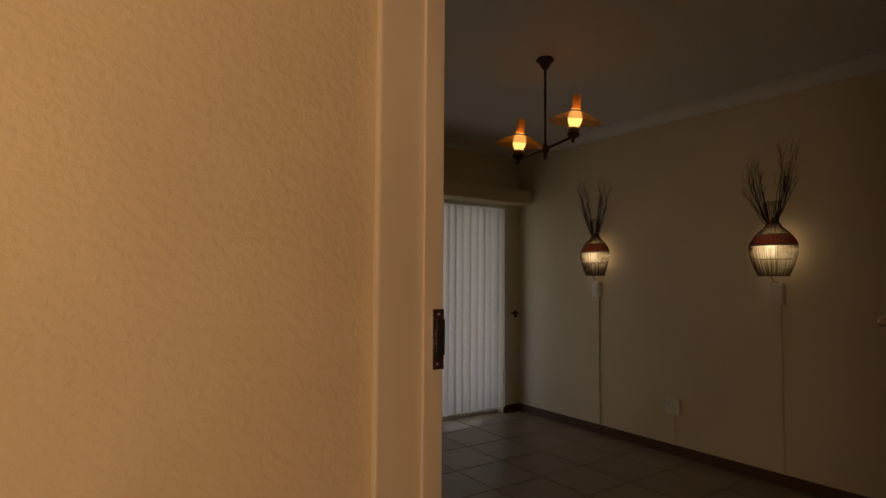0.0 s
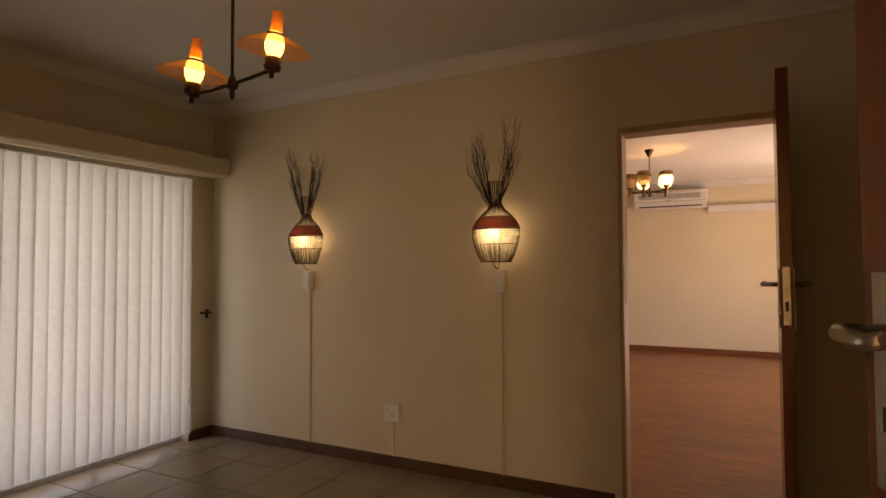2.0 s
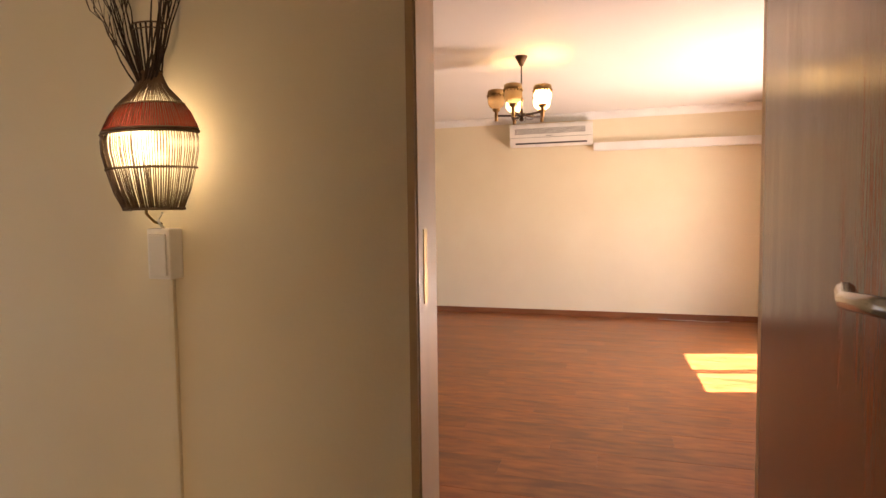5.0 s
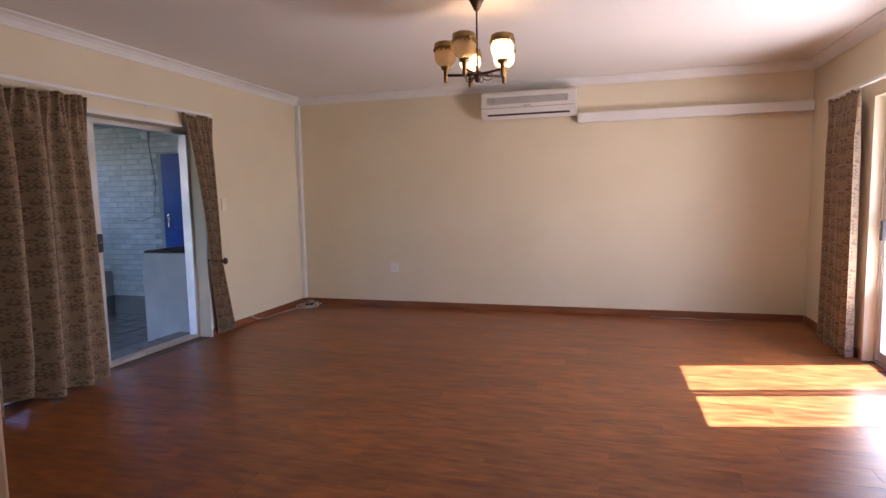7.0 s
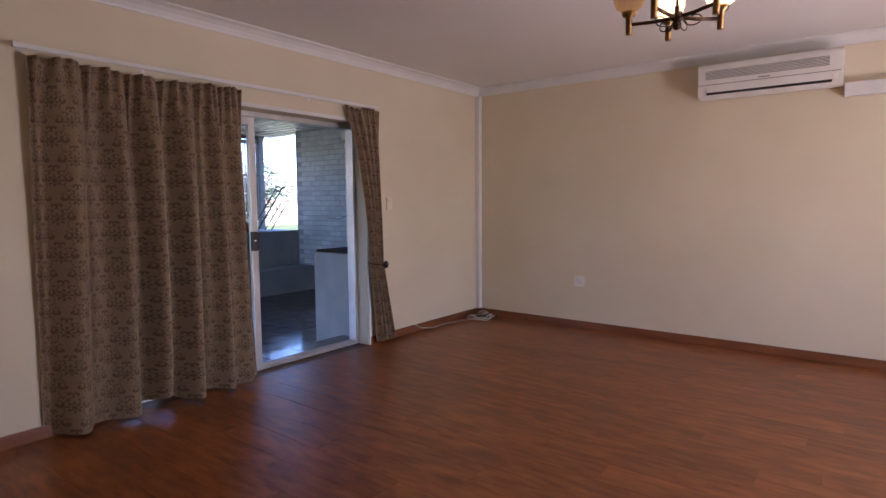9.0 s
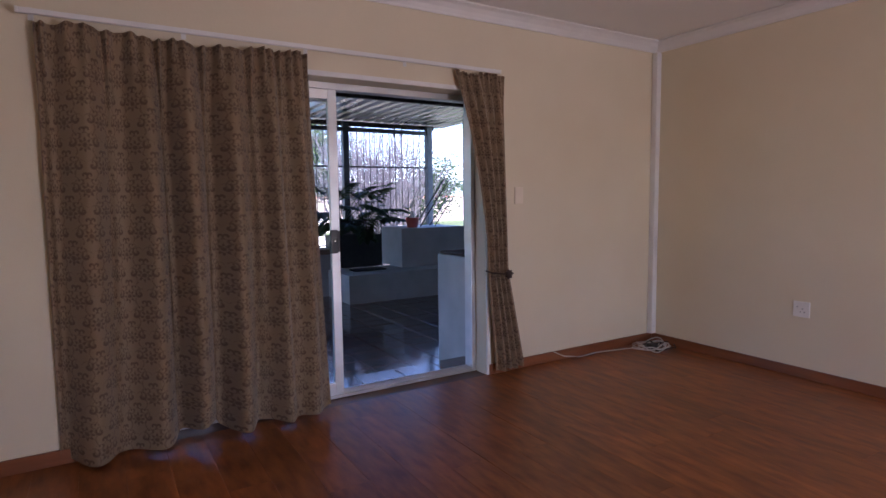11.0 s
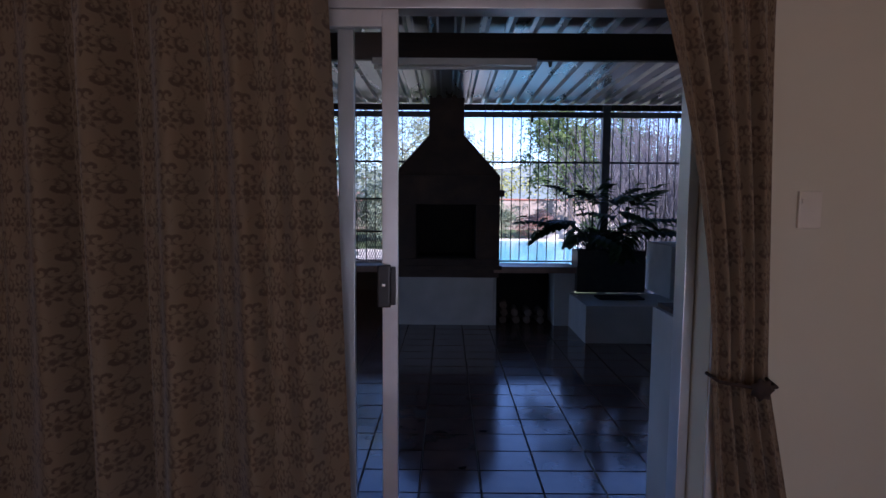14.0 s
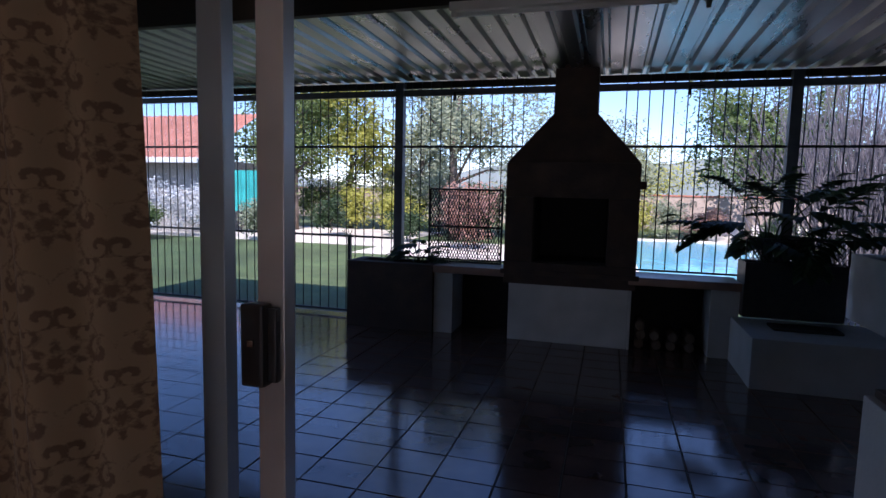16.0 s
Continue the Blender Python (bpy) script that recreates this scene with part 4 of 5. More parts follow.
def lifted(u, v):
    """The hem is hitched up near the middle, and the free edge curls back to the door."""
    k = max(0.0, 1 - abs(u - 0.47) / 0.11) * max(0.0, 1 - v / 0.16)
    edge = max(0.0, (u - 0.94) / 0.06)
    return 0.085 * k, 0.03 * k + 0.10 * edge * edge


def tied(v):
    """Pulled in at the tie, flared again below."""
    tie = 0.345
    if v >= tie:
        f = ((v - tie) / (1 - tie))
        g = f ** 1.7
        return 0.245 - 0.265 * g, 0.435 - 0.045 * f, 0.03, 2.15, 0.55 + 0.45 * f
    f = 1 - v / tie
    return 0.245 + 0.065 * f, 0.435 + 0.155 * f, 0.03, 2.15, 0.55 + 0.3 * f


tied.width = 1.45


def south(v):
    return 0.0 - 0.05 * (1 - v), 0.60 + 0.03 * (1 - v), 0.015, 2.10, 1.0


south.width = 1.45
curtain("curtain", "drawn brown and beige damask curtain, pleated, hem lifted", wide, 6.6, 0.10, (5.73, 3.935, 0), flap=lifted, seed=4)
cb = curtain("curtain", "tied-back brown and beige damask curtain beside the open door", tied, 4.5, 0.044, (8.05, 3.985, 0), cols=160, rows=56, seed=9)
part("tieback", tube([(0.235, 0.015, 0.775), (0.25, -0.05, 0.765), (0.34, -0.07, 0.755), (0.43, -0.05, 0.75), (0.43, 0.025, 0.76)], 0.006, 8), M_TWIG, cb, "dark brown tieback cord")
part("rosette", lathe([(0.0, 0.02), (0.02, 0.018), (0.034, 0.006), (0.03, -0.004), (0.0, -0.006)], 14, flute=0.15, flutes=7), M_TWIG, cb, "dark brown rosette", m=pose(0.365, -0.08, 0.752, 90))
curtain("curtain", "brown and beige damask curtain hanging in the sunlight", south, 5.5, 0.045, (8.79, -1.575, 0), facing=-1, cols=140, seed=2)


def curtain_rail(name, x0, x1, y, z, s):
    r = thing(name, "white metal curtain track with brackets", "curtain rail", (x0, y, z))
    L = x1 - x0
    part("track", boxes([(0, -0.008, -0.006, L, 0.008, 0.012), (0, -0.011, -0.012, L, -0.004, -0.006), (0, 0.004, -0.012, L, 0.011, -0.006)]), M_WHITE, r)
    for k in range(5):
        x = 0.04 + (L - 0.08) * k / 4
        part("bracket", boxes([(x - 0.012, min(0, s * 0.09), 0.012, x + 0.012, max(0, s * 0.09), 0.016), (x - 0.012, min(s * 0.086, s * 0.089), -0.02, x + 0.012, max(s * 0.086, s * 0.089), 0.012)]), M_WHITE, r)
    part("end_stop", box(L, -0.01, -0.014, L + 0.012, 0.01, 0.014, bevel=0.003), M_PLASTIC, r)
    part("end_stop", box(-0.012, -0.01, -0.014, 0.0, 0.01, 0.014, bevel=0.003), M_PLASTIC, r)


curtain_rail("curtain_rail", 5.68, 8.37, 3.95, 2.165, 1)
curtain_rail("curtain_rail", 6.6, 9.50, -1.58, 2.13, -1)

# ---- patio ----
PZ = -0.22
PATIO = setting("patio_floor", box(1.2, 4.56, PZ - 0.15, 11.3, 9.75, PZ - 0.006), M_GROUT, "glossy brown patio tiles with dark joints")
STEP = setting("threshold_step", box(5.5, 4.262, PZ - 0.15, 8.41, 4.555, -0.032), M_GROUT, "tiled step below the sliding door")
setting("ground", box(-150, -60, -0.9, 170, 220, -0.40), M_LAWN, "garden lawn")
EAST = setting("wall_patio_east", box(11.22, 4.26, PZ - 0.1, 11.42, 8.75, 2.6), M_MORTAR, "whitewashed brick patio wall")
setting("wall_house_outside", boxes([(-2.15, 4.2, PZ - 0.15, 1.7, 4.26, 2.75), (10.36, 4.05, PZ - 0.15, 11.42, 4.26, 2.75)]), M_PATIOWALL)

single("brick_pier", box(10.92, 5.9, PZ, 11.2, 6.42, 2.6, bevel=0.008), M_BRICKWHITE, "whitewashed brick pier beside the blue door", "pier")
# unseen pale slab added to bounce sun up to the lounge ceiling
setting("terrace", box(-4, -14, -0.40, 16, -1.91, -0.06), M_PAVING, "unseen pale paving added to bounce sunlight into the lounge")
bd = thing("blue_door", "bright blue painted door in the whitewashed brick wall", "door", (11.22, 6.72, PZ))
part("leaf", box(-0.035, -0.42, 0.01, -0.002, 0.42, 2.32, bevel=0.003), M_BLUE, bd)
part("handle_plate", box(-0.042, 0.31, 1.15, -0.036, 0.35, 1.36, bevel=0.002), M_CHROME, bd)
part("lever", tube([(-0.04, 0.33, 1.30), (-0.075, 0.33, 1.30), (-0.08, 0.23, 1.30)], 0.008, 8), M_CHROME, bd)
single("surface_cable", tube([(11.20, 7.40, 2.45), (11.19, 7.36, 2.30), (11.20, 7.28, 1.6), (11.19, 7.34, 1.12), (11.20, 7.6, 1.03), (11.20, 7.9, 1.05)], 0.006, 6), M_GRILLE, "grey cable sagging on the brick wall", "cable")
single("junction_box", box(11.15, 7.34, 2.35, 11.205, 7.46, 2.50, bevel=0.008), M_PLASTIC, "small white junction box on the brick wall", "junction box")

counter = thing("bar_counter", "white rendered low bar wall with a dark top beside the door", "counter", (8.455, 4.27, PZ))
part("body", box(0.0, 0.0, 0.0, 0.58, 0.69, 1.035, bevel=0.006), M_PATIOWALL, counter)
part("top", box(0.02, 0.0, 1.036, 0.60, 0.68, 1.058, bevel=0.004), M_HEARTH, counter, "dark slab top")

# roof over the patio
roof = thing("patio_roof", "galvanised corrugated roof sheets on dark beams", "roof", (0, 0, 0))
bm = bmesh.new()
XS = []
x = 1.1
while x < 11.5:
    XS += [(x, 0.0), (x + 0.105, 0.0), (x + 0.125, 0.036), (x + 0.16, 0.036), (x + 0.18, 0.0)]
    x += 0.19
lo = [(bm.verts.new((a, 4.27, 2.66 + b)), bm.verts.new((a, 10.0, 2.585 + b))) for a, b in XS]
for p, q in zip(lo, lo[1:]):
    if (q[0].co - p[0].co).length > 1e-6:
        bm.faces.new((p[0], q[0], q[1], p[1]))
ext = bmesh.ops.extrude_face_region(bm, geom=bm.faces[:])
bmesh.ops.translate(bm, verts=[v for v in ext["geom"] if isinstance(v, bmesh.types.BMVert)], vec=(0, 0, 0.003))
part("roof_sheet", bm, M_ROOF, roof)
part("beam", box(1.1, 6.60, 2.40, 11.2, 6.66, 2.60, bevel=0.004), M_BEAM, roof)
part("beam", box(1.1, 9.66, 2.50, 11.2, 9.71, 2.575, bevel=0.004), M_BEAM, roof)
part("beam", box(1.1, 4.27, 2.46, 11.2, 4.32, 2.63, bevel=0.004), M_BEAM, roof)
part("rafter", box(4.0, 4.33, 2.47, 4.06, 6.59, 2.595, bevel=0.004), M_BEAM, roof)
tl = thing("fluorescent_fitting", "unlit white fluorescent batten under the dark beam", "light fitting", (6.86, 6.57, 2.40))
part("batten", box(0, -0.03, -0.05, 1.24, 0.03, -0.001, bevel=0.004), M_PLASTIC, tl)
part("tube", tube([(0.03, 0, -0.068), (1.21, 0, -0.068)], 0.014, 10), M_WHITE, tl)
for x in (0.01, 1.20):
    part("lamp_end", box(x, -0.018, -0.085, x + 0.03, 0.018, -0.05, bevel=0.003), M_PLASTIC, tl)
single("bare_light_fitting", lathe([(0.0, 0.0), (0.04, 0.0), (0.045, -0.03), (0.02, -0.05), (0.015, -0.09), (0.0, -0.09)], 16, at=(8.35, 7.4, 2.62)), M_GRILLE, "small grey ceiling lamp holder on the roof", "light fitting")

FY = 9.6


def fence():
    f = thing("security_fence", "dark steel bar security screen round the patio", "fence", (0, FY, 0))
    for x in (1.35, 3.0, 5.41, 9.47, 11.05):
        part("post", box(x - 0.05, -0.05, PZ, x + 0.05, 0.05, 2.55, bevel=0.004), M_POST, f)
    for x0, x1 in ((1.4, 2.95), (3.05, 5.36), (5.46, 9.42), (9.52, 11.0)):
        part("rail", box(x0, -0.012, 1.815, x1, 0.012, 1.84), M_IRON, f)
        part("rail", box(x0, -0.02, 2.40, x1, 0.02, 2.47), M_POST, f)
        if x1 < 5.4:
            part("rail", box(x0, -0.012, 0.74, x1, 0.012, 0.765), M_IRON, f)
            part("rail", box(x0, -0.012, PZ + 0.04, x1, 0.012, PZ + 0.065), M_IRON, f)
        else:
            part("rail", box(x0, -0.012, 0.53, x1, 0.012, 0.55), M_IRON, f)
    bar_long = None
    bar_short = None
    x = 1.42
    while x < 11.0:
        low = x < 5.4
        near_post = any(abs(x - p) < 0.06 for p in (1.35, 3.0, 5.41, 9.47, 11.05))
        hidden = 6.95 < x < 7.9
        if not near_post and not hidden:
            m = pose(x, 0.0, 0.0, random.uniform(-0.15, 0.15), random.uniform(-0.2, 0.2))
            src = bar_long if low else bar_short
            if src is None:
                z0 = PZ + 0.05 if low else 0.535
                o = part("bar", tube([(0, 0, z0), (0, 0, 2.56)], 0.0065, 6), M_IRON, f, m=m)
                if low:
                    bar_long = o
                else:
                    bar_short = o
            else:
                o = src.copy()
                scene.collection.objects.link(o)
                o.parent, o.matrix_basis = f, m
        x += 0.118
    for x in (6.1, 8.55, 10.4):
        part("clamp", boxes([(x - 0.05, -0.03, 2.34, x - 0.02, 0.0, 2.42), (x - 0.045, -0.03, 2.42, x + 0.10, -0.015, 2.435)]), M_IRON, f)
    part("low_gate_post", box(4.75, -0.02, PZ, 4.79, 0.02, 0.74), M_IRON, f)


fence()
# side screen, west
side = thing("security_fence", "dark steel bar side screen of the patio", "fence", (1.35, 4.3, 0))
for z in (0.74, 1.82, 2.40, PZ + 0.04):
    part("rail", box(-0.012, 0.0, z, 0.012, 5.24, z + 0.025), M_IRON, side)
src = None
for k in range(40):
    m = pose(0, 0.1 + k * 0.128, 0, random.uniform(-0.15, 0.15))
    if src is None:
        src = part("bar", tube([(0, 0, PZ + 0.05), (0, 0, 2.56)], 0.0065, 6), M_IRON, side, m=m)
    else:
        o = src.copy()
        scene.collection.objects.link(o)
        o.parent, o.matrix_basis = side, m

# hearth
hearth = thing("braai_hearth", "dark sooty facebrick barbecue hearth with tapering chimney hood", "fireplace", (7.42, 9.15, PZ))
part("base", box(-0.60, 0.0, 0.0, 0.60, 0.75, 0.60, bevel=0.008), M_PATIOWALL, hearth, "white rendered base")
for nm, b in (("hearth_slab", (-0.66, -0.02, 0.601, 0.66, 0.75, 0.83)), ("cheek", (-0.66, 0.0, 0.831, -0.37, 0.75, 1.499)), ("cheek", (0.37, 0.0, 0.831, 0.66, 0.75, 1.499)), ("lintel", (-0.66, 0.0, 1.50, 0.66, 0.75, 1.85)), ("fireback", (-0.369, 0.66, 0.831, 0.369, 0.75, 1.499))):
    part(nm, box(*b, bevel=0.008), M_HEARTH, hearth)
part("fire_opening", boxes([(-0.368, 0.10, 0.832, 0.368, 0.655, 0.845), (-0.368, 0.64, 0.845, 0.368, 0.658, 1.498), (-0.368, 0.05, 0.845, -0.362, 0.64, 1.498), (0.362, 0.05, 0.845, 0.368, 0.64, 1.498)]), M_NEARBLACK, hearth, "black sooted fire opening")
part("mantel", box(0.66, 0.05, 1.60, 0.72, 0.30, 1.68, bevel=0.01), M_HEARTH, hearth)
part("mantel_edge", box(-0.69, -0.04, 0.70, 0.69, 0.0, 0.75, bevel=0.01), M_HEARTH, hearth)
bm = bmesh.new()
sec = [(-0.66, 0.66, 0.0, 0.75, 1.851), (-0.62, 0.62, 0.03, 0.74, 1.90), (-0.22, 0.22, 0.16, 0.60, 2.36), (-0.215, 0.215, 0.17, 0.59, 2.86)]
rr = []
for a, b, c, d, z in sec:
    rr.append([bm.verts.new(p) for p in ((a, c, z), (b, c, z), (b, d, z), (a, d, z))])
for q, s in zip(rr, rr[1:]):
    for k in range(4):
        bm.faces.new((q[k], q[(k + 1) % 4], s[(k + 1) % 4], s[k]))
bm.faces.new(rr[0])
bm.faces.new(rr[-1])
bmesh.ops.bevel(bm, geom=bm.edges[:], offset=0.01, segments=1, affect="EDGES")
part("chimney_hood", bm, M_HEARTH, hearth, "tapered dark hood and flue")


def ledge_bay(name, x0, x1, n0, n1, label):
    b = thing(name, label, "ledge", (0, 9.15, PZ))
    part("pier", box(x0, 0.0, 0.0, n0, 0.50, 0.66, bevel=0.006), M_PATIOWALL, b)
    if x1 - n1 > 0.02:
        part("pier", box(n1, 0.0, 0.0, x1, 0.50, 0.66, bevel=0.006), M_PATIOWALL, b)
    # near-black back panel between the white piers
    part("niche", boxes([(n0, 0.44, 0.0, n1, 0.50, 0.66)]), M_NEARBLACK, b, "dark wood store niche")
    part("ledge_top", box(x0 - 0.01, -0.025, 0.661, x1 + 0.01, 0.43, 0.74, bevel=0.008), M_LEDGE, b, "terracotta tiled ledge")
    return b


ledge_bay("hearth_ledge", 6.0, 6.76, 6.21, 6.76, "white masonry ledge with a wood niche beside the hearth")
ledge_bay("hearth_ledge", 8.022, 9.02, 8.05, 8.77, "white masonry ledge with a log niche beside the hearth")
rnd = random.Random(21)
for k in range(9):
    single("log", tube([(8.16 + (k % 4) * 0.15 + rnd.uniform(-0.02, 0.02), 9.22 + rnd.uniform(0, 0.03), PZ + 0.05 + 0.095 * (k // 4)), (8.16 + (k % 4) * 0.15, 9.56, PZ + 0.05 + 0.095 * (k // 4))], 0.046, 9), M_BARK, "split firewood log stacked in the niche", "log", "stacked logs")
planter = thing("brick_planter", "dark brick planter wall beside the hearth", "planter", (4.97, 9.12, PZ))
part("body", boxes([(0, 0, 0.0, 1.02, 0.12, 0.74), (0, 0.36, 0, 1.02, 0.46, 0.74), (0, 0.12, 0, 0.12, 0.36, 0.74), (0.90, 0.12, 0, 1.02, 0.36, 0.74)], 0.006), M_HEARTH, planter)
part("soil", box(0.121, 0.121, 0.0, 0.899, 0.359, 0.66), M_SOIL, planter)

mesh_gate = thing("mesh_gate", "black expanded-metal grid panel leaning on the fence", "grid", (6.24, 9.50, 0.525))
fr = bmesh.new()
for a in (((-0.42, 0, 0.0), (0.42, 0, 0.0)), ((-0.42, 0.03, 0.82), (0.42, 0.03, 0.82)), ((-0.42, 0, 0.0), (-0.42, 0.03, 0.82)), ((0.42, 0, 0.0), (0.42, 0.03, 0.82)), ((-0.42, 0.015, 0.40), (0.42, 0.015, 0.40))):
    add_tube(fr, a, 0.013, 6)
part("grid_frame", fr, M_IRON, mesh_gate)
wr = bmesh.new()
for k in range(-14, 28):
    for sgn in (1, -1):
        pts = []
        for f in (0.0, 1.0):
            z = 0.82 * f
            x = -0.42 + 0.84 * k / 26 + sgn * 0.36 * (f - (0 if sgn > 0 else 1)) + (0 if sgn > 0 else -0.36)
            pts.append(Vector((x, 0.03 * f, z)))
        a, b = pts
        dx = b.x - a.x
        t0, t1 = 0.0, 1.0
        for lim in (-0.42, 0.42):
            if abs(dx) > 1e-6:
                tt = (lim - a.x) / dx
                inside_low = (lim < 0) == (dx > 0)
                if inside_low:
                    t0 = max(t0, tt)
                else:
                    t1 = min(t1, tt)
        if t1 - t0 > 0.02:
            add_tube(wr, [a.lerp(b, t0), a.lerp(b, t1)], 0.005, 4)
part("wire_mesh", wr, M_IRON, mesh_gate)

bench = single("masonry_bench", box(8.95, 8.28, PZ, 11.2, 9.14, 0.20, bevel=0.012), M_PATIOWALL, "white rendered masonry bench in the patio corner", "bench")
block = single("masonry_plinth", box(10.02, 8.70, 0.201, 11.2, 9.52, 0.82, bevel=0.012), M_PATIOWALL, "higher white rendered masonry plinth", "plinth")
gr = thing("bench_grate", "black metal grate lying on the masonry bench", "grate", (9.45, 8.75, 0.201))
for k in range(9):
    part("grate_bar", box(-0.26, -0.12 + 0.028 * k, 0.0, 0.26, -0.108 + 0.028 * k, 0.022), M_IRON, gr)
tray = thing("plant_trough", "dark metal mesh trough holding split-leaf plants", "planter", (9.47, 9.33, 0.201))
part("trough", boxes([(-0.42, -0.17, 0.0, 0.42, -0.15, 0.52), (-0.42, 0.15, 0, 0.42, 0.17, 0.52), (-0.42, -0.15, 0, -0.40, 0.15, 0.52), (0.40, -0.15, 0, 0.42, 0.15, 0.52)], 0.003), M_IRON, tray)
part("soil", box(-0.399, -0.149, 0.0, 0.399, 0.149, 0.48), M_SOIL, tray)
ms = bmesh.new()
for k in range(22):
    for s in (1, -1):
        x = -0.40 + 0.80 * k / 21
        x2 = max(-0.41, min(0.41, x + s * 0.14))
        add_tube(ms, [(x, -0.16, 0.52), (x2, -0.16, 0.52 + 0.22 * abs(x2 - x) / 0.14)], 0.004, 4)
add_tube(ms, [(-0.42, -0.16, 0.745), (0.42, -0.16, 0.745)], 0.008, 6)
add_tube(ms, [(-0.42, -0.16, 0.52), (-0.42, -0.16, 0.745)], 0.008, 6)
add_tube(ms, [(0.42, -0.16, 0.52), (0.42, -0.16, 0.745)], 0.008, 6)
part("mesh_rim", ms, M_IRON, tray)
bucket = thing("bucket", "red plastic bucket standing on the white plinth", "bucket", (10.33, 8.92, 0.821))
part("body", lathe([(0.0, 0.0), (0.085, 0.0), (0.11, 0.15), (0.115, 0.16), (0.108, 0.155), (0.08, 0.012), (0.0, 0.012)], 24), M_CLAYPOT, bucket)
part("bottle", lathe([(0.0, 0.013), (0.045, 0.013), (0.045, 0.19), (0.02, 0.235), (0.018, 0.27), (0.0, 0.27)], 16), M_PLASTIC, bucket, "pale plastic bottle")
ch2 = thing("folded_frame", "folded dark metal chair frame leaning on the brick wall", "chair frame", (10.75, 8.9, 0.821))
for dy in (0.0, 0.18):
    part("rod", tube([(-0.28, dy, 0.01), (0.30, dy + 0.03, 0.78), (0.36, dy + 0.03, 0.80)], 0.012, 8), M_IRON, ch2)
    part("rod", tube([(0.0, dy, 0.01), (0.34, dy, 0.45)], 0.010, 8), M_IRON, ch2)
for f in (0.3, 0.6, 0.9):
    part("cross_rod", tube([(-0.28 + 0.58 * f, 0.0, 0.78 * f), (-0.28 + 0.58 * f, 0.20, 0.78 * f)], 0.008, 6), M_IRON, ch2)

# ---- plants and garden ----


def add_leaf(bm, base, d, up, L, W):
    """A folded, pointed leaf of four faces."""
    d = d.normalized()
    side = d.cross(up)
    side = side.normalized() if side.length > 1e-4 else Vector((1, 0, 0))
    n = side.cross(d)
    mid, tip = base + d * L * 0.5 - n * L * 0.05, base + d * L - n * L * 0.18
    a, b = base + d * L * 0.42 + side * W / 2 + n * W * 0.12, base + d * L * 0.42 - side * W / 2 + n * W * 0.12
    v = [bm.verts.new(p) for p in (base, a, tip, b, mid)]
    for f in ((0, 1, 4), (1, 2, 4), (2, 3, 4), (3, 0, 4)):
        bm.faces.new([v[i] for i in f])


def add_split_leaf(bm, stem_end, d, size):
    """A large lobed leaf: a midrib with seven finger lobes a side."""
    d = d.normalized()
    side = d.cross(Vector((0, 0, 1))).normalized()
    for k in range(8):
        f = k / 7
        base = stem_end + d * size * f * 0.9 - Vector((0, 0, 0.25 * size * f * f))
        for s in (1, -1):
            out = (side * s * (1.0 - 0.45 * f) + d * (0.25 + 0.7 * f)).normalized()
            add_leaf(bm, base, out + Vector((0, 0, -0.12)), Vector((0, 0, 1)), size * (0.66 - 0.30 * f), size * 0.34)
    add_leaf(bm, stem_end + d * size * 0.75, d + Vector((0, 0, -0.3)), Vector((0, 0, 1)), size * 0.5, size * 0.22)


def split_leaf_plant(at, n, reach, seed, label):
    rnd = random.Random(seed)
    p = thing("split_leaf_plant", label, "plant", at)
    for k in range(n):
        a = 2 * math.pi * k / n + rnd.uniform(-0.3, 0.3)
        h = rnd.uniform(0.25, 0.82) * reach
        r = rnd.uniform(0.16, 0.46) * reach
        end = Vector((r * math.cos(a), 0.35 * r * math.sin(a), h))
        part("stalk", tube([(0, 0, 0), (end.x * 0.35, end.y * 0.35, h * 0.6), tuple(end)], 0.009, 6, taper=0.005), M_LEAFDARK, p)
        bm = bmesh.new()
        add_split_leaf(bm, end, Vector((math.cos(a), 0.5 * math.sin(a), rnd.uniform(-0.35, 0.6))), rnd.uniform(0.32, 0.48) * min(1, reach * 1.3))
        part("leaf", bm, M_LEAFDARK, p)


split_leaf_plant((9.25, 9.33, 0.66), 16, 1.0, 5, "dark split-leaf philodendron growing in the trough")
split_leaf_plant((9.70, 9.33, 0.66), 11, 0.80, 11, "smaller dark split-leaf philodendron in the trough")
split_leaf_plant((5.75, 9.36, 0.44), 10, 0.45, 7, "small green leafy plant in the brick planter")


